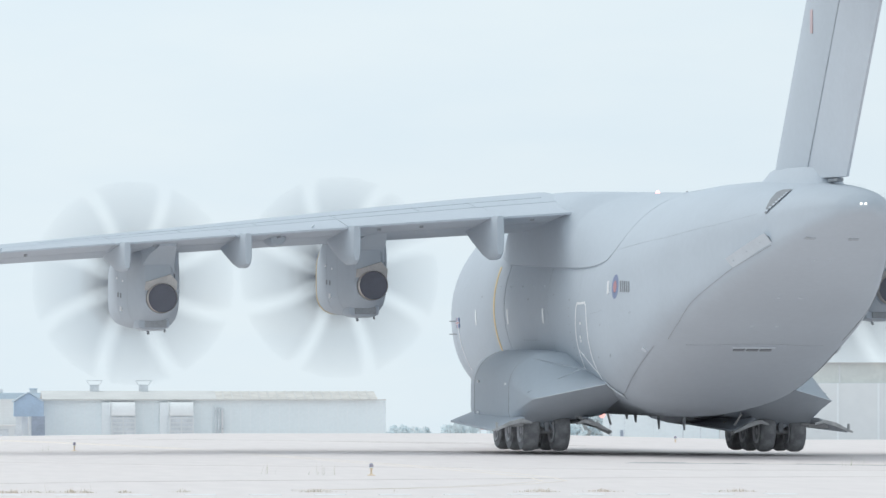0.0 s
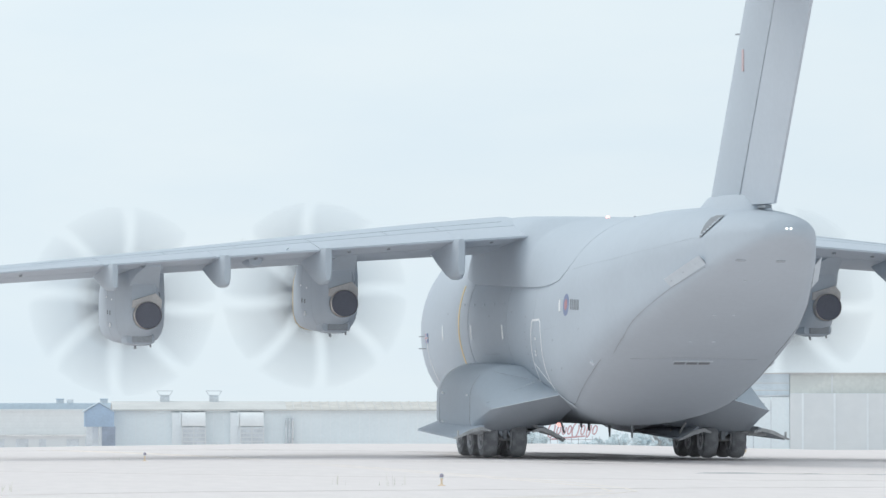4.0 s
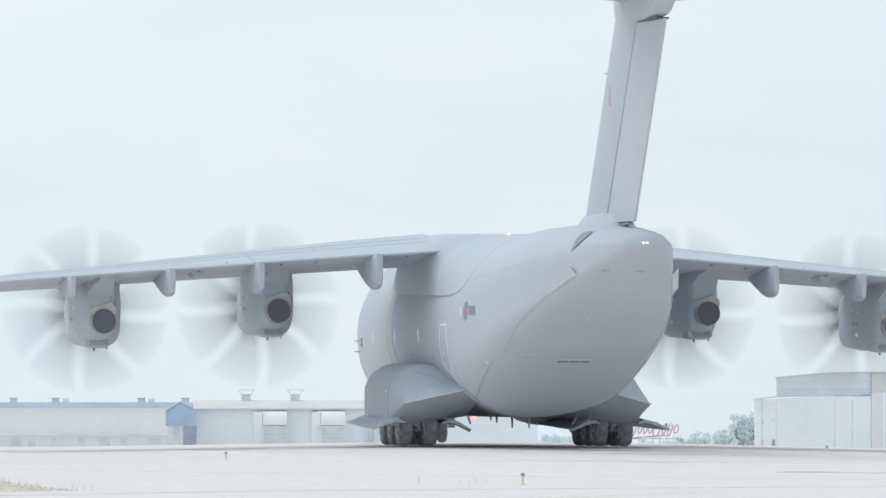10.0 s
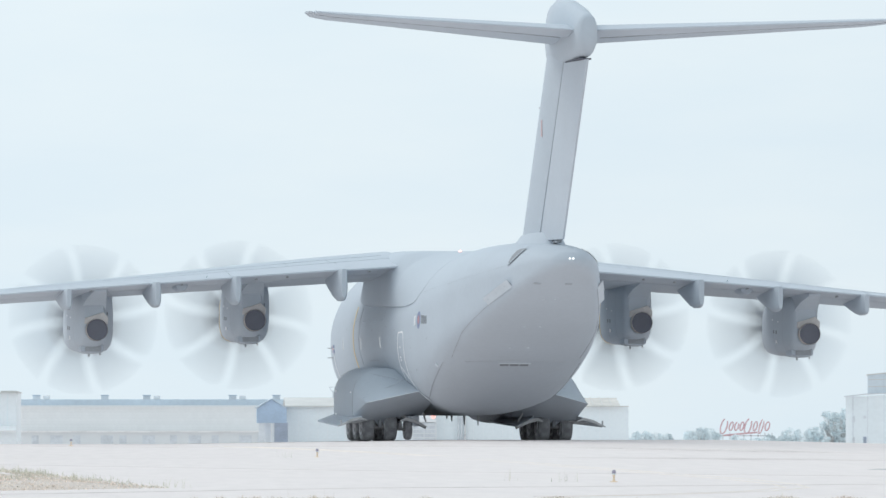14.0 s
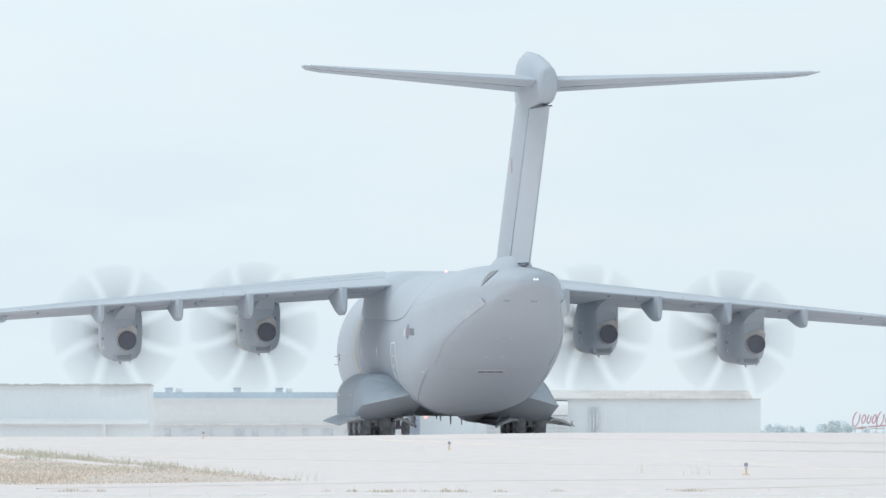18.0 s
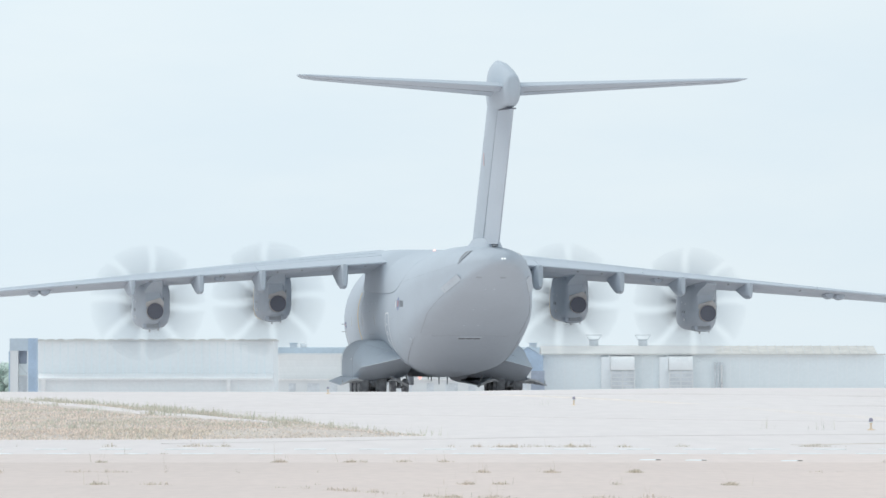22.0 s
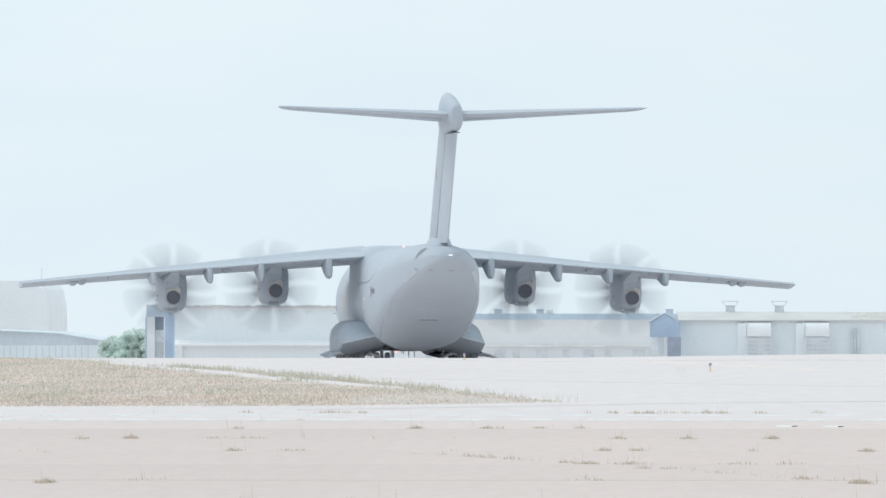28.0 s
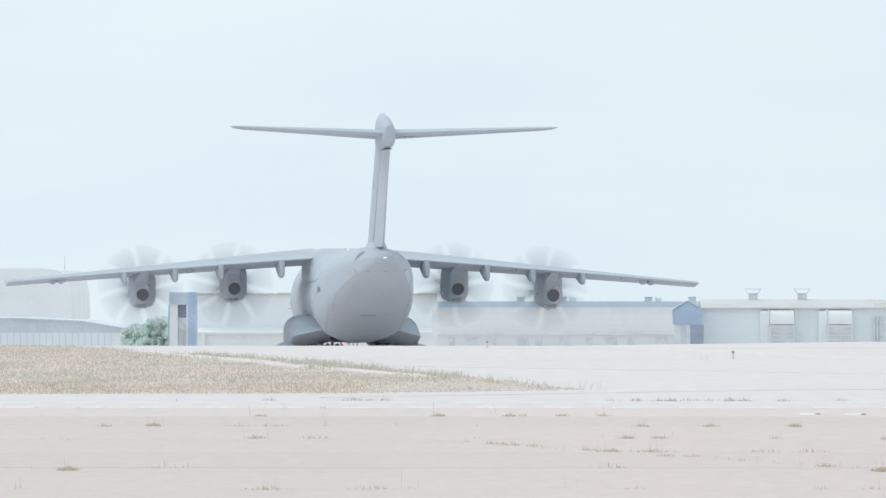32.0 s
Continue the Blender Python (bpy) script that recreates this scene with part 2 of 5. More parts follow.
# ---- building blocks ----
def thing(name, label, category, m=None, group="", kind=""):
    ob = new(name)
    ob.empty_display_size = 0.2
    if m:
        ob.matrix_basis = m
    return tagged(ob, label, category, group, kind)


def finish(bm, smooth=False, angle=40):
    bmesh.ops.recalc_face_normals(bm, faces=bm.faces)
    for f in bm.faces:
        f.smooth = smooth
    if smooth:
        lim = radians(angle)
        for e in bm.edges:
            if len(e.link_faces) == 2 and e.calc_face_angle(0) > lim:
                e.smooth = False
    return bm


def part(name, bm, mat, parent=None, label="", smooth=False, m=None, kind=""):
    me = bpy.data.meshes.new(name)
    finish(bm, smooth)
    bm.to_mesh(me)
    bm.free()
    me.materials.append(mat)
    ob = new(name, me)
    if parent:
        ob.parent = parent
    if m:
        ob.matrix_basis = m
    if label:
        ob["label"] = label
    if kind:
        ob["kind"] = kind
    return ob


def box(x0, x1, y0, y1, z0, z1, bevel=0.0, bm=None):
    bm = bm or bmesh.new()
    vs = [bm.verts.new((x, y, z)) for x in (x0, x1) for y in (y0, y1) for z in (z0, z1)]
    fs = [bm.faces.new([vs[i] for i in q]) for q in ((0, 1, 3, 2), (4, 6, 7, 5), (0, 4, 5, 1), (2, 3, 7, 6), (0, 2, 6, 4), (1, 5, 7, 3))]
    if bevel:
        es = list({e for f in fs for e in f.edges})
        bmesh.ops.bevel(bm, geom=es, offset=bevel, segments=2, affect="EDGES", profile=0.5)
    return bm


def loft(rings, bm=None, caps=True, closed=True):
    """Skin rings of equal length."""
    bm = bm or bmesh.new()
    vr = [[bm.verts.new(p) for p in r] for r in rings]
    n = len(rings[0])
    for a, b in zip(vr, vr[1:]):
        for i in range(n if closed else n - 1):
            j = (i + 1) % n
            bm.faces.new((a[i], a[j], b[j], b[i]))
    if caps:
        bm.faces.new(vr[0])
        bm.faces.new(list(reversed(vr[-1])))
    return bm


def disc_ring(c, r, axis="y", n=24, rz=None):
    rz = rz or r
    out = []
    for i in range(n):
        a = 2 * math.pi * i / n
        p = {"y": (r * math.sin(a), 0, rz * math.cos(a)), "z": (r * math.sin(a), r * math.cos(a), 0), "x": (0, r * math.sin(a), rz * math.cos(a))}[axis]
        out.append((c[0] + p[0], c[1] + p[1], c[2] + p[2]))
    return out


def turned(profile, c=(0, 0, 0), axis="y", n=24, caps=True):
    """A turned body: (place along the axis, radius) pairs."""
    rings = []
    for s, r in profile:
        d = {"x": (s, 0, 0), "y": (0, s, 0), "z": (0, 0, s)}[axis]
        rings.append(disc_ring((c[0] + d[0], c[1] + d[1], c[2] + d[2]), max(r, 0.002), axis, n))
    return loft(rings, None, caps)


def bar(p, q, r, n=8, r2=None, bm=None):
    p, q = Vector(p), Vector(q)
    rot = (q - p).to_track_quat("Z", "Y").to_matrix()
    rings = [[tuple(o + rot @ Vector((rr * math.cos(2 * math.pi * i / n), rr * math.sin(2 * math.pi * i / n), 0))) for i in range(n)] for o, rr in ((p, r), (q, r2 or r))]
    return loft(rings, bm)


def curve(points, xs):
    """Smooth monotone interpolation of y over x through points sorted by x."""
    px, py = np.array([p[0] for p in points], float), np.array([p[1] for p in points], float)
    h, d = np.diff(px), np.diff(py) / np.diff(px)
    m = np.zeros(len(px))
    for i in range(1, len(px) - 1):
        if d[i - 1] * d[i] > 0:
            m[i] = 2 * d[i - 1] * d[i] / (d[i - 1] + d[i])
    m[0], m[-1] = d[0], d[-1]
    xs = np.clip(np.asarray(xs, float), px[0], px[-1])
    k = np.clip(np.searchsorted(px, xs, side="right") - 1, 0, len(h) - 1)
    t = (xs - px[k]) / h[k]
    return (2 * t**3 - 3 * t**2 + 1) * py[k] + (t**3 - 2 * t**2 + t) * h[k] * m[k] + (-2 * t**3 + 3 * t**2) * py[k + 1] + (t**3 - t**2) * h[k] * m[k + 1]


# ---- ground: one sheet, level apron, low crest, then a long fall ----
GROUND = [(0, 0), (185, 0.0), (200, 0.035), (215, 0.06), (237, 0.055), (254, -0.055), (275, -0.36), (294, -0.58), (313, -0.80), (334, -1.07), (350, -1.28), (378, -1.62), (402, -1.9), (436, -2.33), (700, -5.65), (1200, -11.9), (4800, -42.5)]


def gz(x, y):
    z = np.interp(y, [g[0] for g in GROUND], [g[1] for g in GROUND])
    side = np.clip((x - 0.085 * y) / (0.03 * y + 1), 0, 1)
    low = np.clip((8 - x) / 8, 0, 1) * np.clip((y - 175) / 50, 0, 1) * np.clip((340 - y) / 60, 0, 1)
    return z - 0.24 * side * np.clip((y - 150) / 60, 0, 1) - 0.14 * low


def sheet(name, xs, ys, mat, dz=0.0, zf=None):
    zf = zf or gz
    bm = bmesh.new()
    vs = [[bm.verts.new((x, y, float(zf(x, y)) + dz)) for x in xs] for y in ys]
    for a, b in zip(vs, vs[1:]):
        for i in range(len(xs) - 1):
            bm.faces.new((a[i], a[i + 1], b[i + 1], b[i]))
    return part(name, bm, mat, None, "", True)


g_y = [-400, -120, 0, 60, 120, 150, 170, 190] + list(range(200, 290, 6)) + list(range(290, 460, 12)) + [520, 600, 700, 900, 1200, 1800, 2600, 3600, 4700]
g_x = [-2600, -1200, -500, -250, -150] + list(range(-110, 121, 10)) + [150, 250, 500, 1200, 2600]
ground = tagged(sheet("ground", g_x, g_y, CONCRETE), "pale worn concrete airfield pavement running to a low crest", "ground", kind="structure")


# ---- the aircraft ----
aircraft = thing("transport_aircraft", "large grey four-engined high-wing turboprop military transport with T-tail, taxiing away", "aircraft")
HW_P = [(-24.62, 0.03), (-24.56, 0.22), (-24.45, 0.38), (-24.2, 0.62), (-23, 1.10), (-20, 1.80), (-17, 2.38), (-14, 2.72), (-11, 2.82), (-7, 2.82), (7.0, 2.82), (8.5, 2.72), (10.0, 2.35), (11.5, 1.72), (12.6, 1.0), (13.2, 0.3)]
ZB_P = [(-24.62, 5.86), (-24.56, 5.78), (-24.45, 5.70), (-24.2, 5.58), (-23, 5.22), (-20, 4.30), (-17, 3.42), (-14, 2.52), (-11, 1.55), (-9.6, 1.12), (-8, 0.92), (-6, 0.9), (8.0, 0.9), (9.5, 1.05), (11, 1.35), (12.6, 1.9), (13.2, 2.4)]
ZT_P = [(-24.62, 5.92), (-24.56, 6.0), (-24.45, 6.08), (-24.2, 6.2), (-23, 6.40), (-20, 6.58), (-17, 6.66), (-14, 6.66), (-11, 6.6), (-7, 6.54), (7.0, 6.54), (8.5, 6.3), (10, 5.6), (11.5, 4.2), (12.6, 3.3), (13.2, 2.9)]
EX_P = [(-24.62, 2.4), (-24.0, 3.6), (-23, 6.0), (-20, 7.0), (-17, 6.5), (-15, 5.6), (-11, 4.0), (-8, 2.3), (-6, 2.0), (2, 2.0), (5, 2.3), (14, 2.3)]


def skin(y, th, out=0.0):
    """A point of the fuselage's skin; th: degrees from the top towards the right."""
    hw, zb, zt, ex = (float(curve(p, [y])[0]) for p in (HW_P, ZB_P, ZT_P, EX_P))
    zm = 0.5 * (zb + zt)
    hz = zt - zm
    a = radians(th)
    s, c = math.sin(a), math.cos(a)
    e = ex if c < 0 else 2.0
    k = (abs(s) ** e + abs(c) ** e) ** (-1 / e)
    x, z = hw * k * s, zm + hz * k * c
    if out:
        nx, nz = s / max(hw, 0.1), c / max(hz, 0.1)
        q = math.hypot(nx, nz)
        x, z = x + out * nx / q, z + out * nz / q
    return (x, y, z)


def hull(y0, y1, step=0.5, n=64, out=0.0):
    ys = np.linspace(y0, y1, max(2, int(abs(y1 - y0) / step) + 1))
    return [[skin(float(y), 360 * i / n, out) for i in range(n)] for y in ys]


fuselage = part("fuselage", loft(hull(-7.6, 7.9)), PAINT, aircraft, "grey painted cylindrical fuselage barrel", True)
part("nose_section", loft(hull(7.92, 13.2, 0.3)), PAINT, aircraft, "", True)
part("rear_fuselage", loft(hull(-24.62, -24.2, 0.06)[:-1] + hull(-24.2, -7.62, 0.35)), PAINT, aircraft, "upswept grey rear fuselage", True)


def strip(path, width, mat, name, parent, label="", out=0.008):
    """A narrow band laid on the skin along (y, th) stations."""
    dense = []
    for (y0, a0), (y1, a1) in zip(path, path[1:]):
        k = max(2, int(max(abs(y1 - y0) / 0.25, abs(a1 - a0) / 3)))
        dense += [(y0 + (y1 - y0) * i / k, a0 + (a1 - a0) * i / k) for i in range(k)]
    dense.append(path[-1])
    pts = [Vector(skin(y, a, out)) for y, a in dense]
    bm = bmesh.new()
    prev = None
    for i, p in enumerate(pts):
        d = (pts[min(i + 1, len(pts) - 1)] - pts[max(i - 1, 0)]).normalized()
        y, a = dense[i]
        nrm = (Vector(skin(y, a, 0.2)) - Vector(skin(y, a, 0.0))).normalized()
        s = d.cross(nrm).normalized() * width / 2
        cur = [bm.verts.new(p + s), bm.verts.new(p - s), bm.verts.new(p - s - nrm * 0.012), bm.verts.new(p + s - nrm * 0.012)]
        if prev:
            for j in range(4):
                bm.faces.new((prev[j], prev[(j + 1) % 4], cur[(j + 1) % 4], cur[j]))
        prev = cur
    return part(name, bm, mat, parent, label)


def patch(y0, y1, a0, a1, mat, name, parent, label="", out=0.02, n=6):
    """A thin plate that follows the skin."""
    ys, an = np.linspace(y0, y1, n), np.linspace(a0, a1, n)
    top = [[skin(float(y), float(a), out) for a in an] for y in ys]
    low = [[skin(float(y), float(a), -0.02) for a in an] for y in ys]
    rings = [t + l[::-1] for t, l in zip(top, low)]
    return part(name, loft(rings), mat, parent, label, True)


# cargo ramp and door seams, frame seams, markings
for s in (-1, 1):
    strip([(-21.65, s * 126.5), (-19.68, s * 126.5), (-18.55, s * 129), (-17.07, s * 131.7), (-15.93, s * 135.8), (-14.62, s * 138.8)], 0.009, SEAM, "door_seam", aircraft)
    strip([(-13.8, s * 136.0), (-12.3, s * 137.0), (-10.7, s * 138.2), (-8.39, s * 140.4)], 0.009, SEAM, "ramp_seam", aircraft)
    strip([(-10.5, s * 66), (-15.7, s * 75.5), (-18.6, s * 78.2), (-20.95, s * 77.5)], 0.004, SEAM_SOFT, "panel_line", aircraft, "", 0.002)
strip([(-14.55, -147), (-14.72, -166), (-14.75, -180), (-14.72, -194), (-14.55, -213)], 0.010, SEAM_SOFT, "ramp_hinge_seam", aircraft)
for y in (1.25,):
    strip([(y, a) for a in range(-125, 126, 10)], 0.010, SEAM_SOFT, "frame_seam", aircraft)
strip([(2.55, a) for a in range(-128, -62, 6)], 0.17, YELLOW, "danger_stripe", aircraft, "worn yellow propeller warning stripe")
strip([(2.55, a) for a in range(62, 129, 6)], 0.17, YELLOW, "danger_stripe", aircraft, "worn yellow propeller warning stripe")
strip([(7.3, a) for a in range(-125, -90, 5)], 0.04, WHITE, "nose_stripe", aircraft)
for s in (-1, 1):
    for y in (4.9, 0.9, -3.4):
        patch(y - 0.08, y + 0.08, s * 99.5, s * 91.5, GLASS, "cabin_window", aircraft, "small bright oval cabin window", 0.006)
    strip([(-7.45, s * 89.5), (-8.3, s * 89.5), (-8.42, s * 91), (-8.48, s * 102), (-8.36, s * 113), (-8.15, s * 122), (-7.85, s * 130)], 0.06, WHITE, "door_outline", aircraft, "white outline round the paratroop door")
    strip([(-7.45, s * 89.5), (-7.35, s * 91), (-7.03, s * 104), (-6.5, s * 120), (-5.9, s * 131)], 0.06, WHITE, "door_outline", aircraft, "white outline round the paratroop door")
    strip([(-6.75, s * 113.5), (-7.3, s * 119), (-7.7, s * 123.5), (-8.12, s * 127.5)], 0.06, WHITE, "door_outline", aircraft, "white outline round the paratroop door")
    for y, a in ((-7.75, 99), (-7.5, 106), (-7.45, 108), (-7.15, 116)):
        patch(y - 0.05, y + 0.05, s * a, s * (a + 1.4), WHITE, "door_stencil", aircraft)
    for i in range(8):
        patch(-6.58 + 0.05 * i, -6.48 + 0.05 * i, s * (87 + i * 4.2), s * (87.8 + i * 4.2), SEAM_SOFT, "stencil_row", aircraft, "", 0.006)
    for i in range(5):
        patch(1.9 - 1.35 * i, 1.84 - 1.35 * i, s * 79, s * 80.2, PAINT_LIGHT, "rivet_plate", aircraft)
    # national roundel: dull blue ring and red centre, with a pale window before it
    for r, mat, nm, o in ((0.33, BLUE, "roundel_ring", 0.006), (0.16, RED, "roundel_centre", 0.012)):
        bm = bmesh.new()
        ring = []
        for i in range(28):
            a = 2 * math.pi * i / 28
            ring.append(bm.verts.new(skin(-11.65 + r * math.cos(a), s * (91.0 + math.degrees(r * math.sin(a) / 2.75)), o)))
        bm.faces.new(ring)
        geo = bmesh.ops.extrude_face_region(bm, geom=list(bm.faces))
        bmesh.ops.translate(bm, verts=[v for v in geo["geom"] if isinstance(v, bmesh.types.BMVert)], vec=(-s * 0.02, 0, 0))
        part(nm, bm, mat, aircraft, "")
    patch(-11.02, -10.86, s * 92, s * 85, WHITE, "pale_hatch_window", aircraft)
    # serial shown as plain bars
    for i in range(5):
        patch(-12.16 - 0.19 * i, -12.23 - 0.19 * i, s * (96.5 + i), s * (90.0 + i), SEAM, "serial_bar", aircraft)
    # small flag on the forward fuselage
    flag = patch(7.05, 7.5, s * 101, s * 95.5, BLUE, "flag_patch", aircraft, "small red, white and blue flag marking")
    patch(7.05, 7.5, s * 98.9, s * 97.6, WHITE, "flag_bar", flag, "", 0.024)
    patch(7.05, 7.5, s * 98.6, s * 97.9, RED, "flag_bar", flag, "", 0.028)
    patch(7.22, 7.33, s * 101, s * 95.5, WHITE, "flag_bar", flag, "", 0.026)
    patch(7.25, 7.30, s * 101, s * 95.5, RED, "flag_bar", flag, "", 0.030)
    for i in range(9):
        patch(-0.6 - 0.22 * i, -0.66 - 0.22 * i, s * 108.0, s * 108.6, SEAM_SOFT, "stencil_row", aircraft, "", 0.006)
    for y, a in ((4.2, 84), (3.4, 116), (0.2, 118), (-1.6, 86), (-2.4, 118), (-4.6, 84), (-9.2, 118), (-9.9, 104), (-10.6, 122), (-12.9, 112)):
        patch(y, y - 0.13, s * a, s * (a + 0.9), SEAM_SOFT, "stencil_block", aircraft, "", 0.006)
    strip([(-8.9, s * 96), (-10.2, s * 97.5)], 0.008, SEAM_SOFT, "panel_line", aircraft, "", 0.003)
    strip([(-4.0, a * s) for a in range(70, 126, 8)], 0.006, SEAM_SOFT, "frame_seam", aircraft, "", 0.003)
    patch(-13.15, -13.3, s * 132.6, s * 135.2, PAINT_LIGHT, "ramp_latch", aircraft, "", 0.02)
# bleed louvre on the ramp, seen as three dark slots
for i in (-1, 0, 1):
    yb = -14.3
    zb = float(curve(ZB_P, [yb])[0])
    tilt = math.degrees(math.atan((float(curve(ZB_P, [yb - 0.5])[0]) - float(curve(ZB_P, [yb + 0.5])[0])) / 1.0))
    part("louvre_slot", box(-0.14, 0.14, -0.07, 0.07, -0.025, 0.25, 0.004), INK, aircraft, "", m=pose(i * 0.335, yb, zb, -tilt, 0, 0))
part("louvre_hood", box(-0.54, 0.54, -0.05, 0.05, -0.02, 0.2, 0.008), PAINT_LIGHT, aircraft, "", m=pose(0, -14.46, float(curve(ZB_P, [-14.46])[0]), -tilt, 0, 0))
# strakes beside the cargo door
for s in (-1, 1):
    st = strip([(-19.68, s * 121.2), (-20.7, s * 118.6), (-21.7, s * 116)], 0.32, PAINT_LIGHT, "tail_strake", aircraft, "light grey strake panel", 0.085)
    strip([(-19.68, s * 121.2), (-20.7, s * 118.6), (-21.7, s * 116)], 0.10, PAINT, "strake_spar", aircraft, "", 0.07)
    for y, a in ((-19.9, 119.6), (-20.6, 117.4), (-21.3, 115.0)):
        patch(y + 0.03, y - 0.03, s * (a - 3), s * (a + 1), PAINT, "strake_bracket", aircraft, "", 0.105, 3)
# auxiliary power unit intake grille with comb teeth
for s in (-1, 1):
    outer = ((-21.38, 79.6), (-21.33, 70.3), (-21.18, 56.9), (-20.97, 43.9), (-21.1, 38.7), (-21.55, 37.5))
    inner = ((-21.42, 80.7), (-21.55, 75.2), (-21.7, 69.2), (-21.8, 62.2), (-21.8, 52.0), (-21.6, 38.5))
    bm = bmesh.new()
    for o in (0.03, -0.03):
        loft([[skin(y, s * a, o) for y, a in outer], [skin(y, s * a, o) for y, a in inner]], bm, False, False)
    part("intake_grille", bm, INK, aircraft, "dark curved air intake grille")
    for i in range(8):
        a = 77 - 4.2 * i
        y = float(np.interp(a, [38.5, 52, 62.2, 69.2, 75.2, 80.7], [-21.6, -21.8, -21.8, -21.7, -21.55, -21.42]))
        strip([(y - 0.02, s * a), (y + 0.13, s * (a - 1.2))], 0.045, PAINT, "grille_tooth", aircraft, "", 0.036)
# small marks on the cargo door
for s in (-1, 1):
    patch(-22.8, -22.92, s * (140 if s < 0 else 163), s * (149 if s < 0 else 174), SEAM_SOFT, "door_latch_slot", aircraft)
    for y in (-16.15, -18.45, -21.3):
        patch(y, y - 0.045, s * (176 - (0 if s > 0 else 8)), s * (178 - (0 if s > 0 else 8)), PAINT_LIGHT, "latch_mark", aircraft)

# centre wing fairing: boxy under the wing, melting into the crown of the rear fuselage
rings = []
for y in (4.6, 4.2, 3.6, 2.6, 1.2, -1.0, -3.0, -4.6, -5.3, -5.7, -6.1, -6.6, -7.2, -8.0, -8.8, -9.5, -10.1, -10.5, -10.8, -11.0, -11.1, -11.16):
    reach = float(curve([(-11.16, 20), (-11.1, 54), (-11.0, 60.5), (-10.6, 67), (-10.1, 70.4), (-9.0, 71), (-3.0, 69), (1.8, 66.5), (3.0, 60), (4.6, 20)], [y])[0])
    boxy = float(curve([(-11.2, 0), (-9.5, 0.25), (-8.0, 0.6), (-6.6, 0.9), (-5.6, 1), (1.2, 1), (3.2, 0.5), (4.6, 0)], [y])[0])
    deck = float(curve([(-11.2, 6.5), (-8.0, 6.56), (-5.5, 6.6), (-4.2, 6.64), (-3.0, 6.68), (-1.5, 6.72), (1.5, 6.7), (4.6, 6.5)], [y])[0])
    off = float(curve([(-11.2, 0.004), (-10.0, 0.012), (-8.0, 0.02), (2.0, 0.03), (4.6, 0.004)], [y])[0])
    r = []
    for i in range(41):
        q = -1 + i / 20
        f = Vector(skin(y, reach * q, off))
        a = radians(90 * q)
        sx, cx = math.sin(a), math.cos(a)
        ee = float(np.interp(y, [-7.5, -5.6, -5.0], [2.2, 2.7, 6.0]))
        k = (abs(sx) ** ee + abs(cx) ** ee) ** (-1 / ee)
        zb = skin(y, reach, off)[2]
        b = Vector(((skin(y, reach, off)[0] + 0.05) * k * sx, y, zb + (deck - zb) * k * cx))
        r.append(tuple(f.lerp(b, boxy)))
    rings.append(r + [(p[0] * 0.9, p[1], p[2] - 0.12) for p in r[::-1]])
part("wing_fairing", loft(rings), PAINT, aircraft, "smooth grey wing root fairing over the fuselage", True)

# ---- wings ----
def wing_line(x):
    """Leading and trailing edge (y), trailing edge height, thickness at x metres from the centre."""
    k = (x - 2.3) / 18.9
    return 3.0 - 5.2 * k, -5.35 - 0.5 * k, 6.12 - 1.38 * k - 0.16 * k * k, 1.06 - 0.58 * k


def foil(x, f0, f1, s, n=11, droop=0.0, shrink=1.0):
    """The part of the aerofoil between two fractions of the chord at x; s: side."""
    le, te, zt, th = wing_line(x)
    c = le - te
    crown = float(curve([(2.0, 0.58), (4.5, 0.53), (6.9, 0.46), (10.0, 0.36), (15.0, 0.23), (21.2, 0.12)], [x])[0]) / th
    up, lo = [], []
    for i in range(n):
        f = f0 + (f1 - f0) * (0.5 - 0.5 * math.cos(math.pi * i / (n - 1)))
        h = th * 0.5 * (2.969 * math.sqrt(max(f, 1e-6)) - 1.26 * f - 3.516 * f**2 + 2.843 * f**3 - 1.015 * f**4) / 0.5 * shrink
        z = zt
        y = le - c * f
        d = droop * max(0.0, f - f0) * c
        up.append((s * x, y, z + h * crown - d + 0.012))
        lo.append((s * x, y, z - h * (0.40 + 0.06 * max(0.0, (x - 2.3) / 18.9)) - d - 0.02))
    return up + lo[::-1]


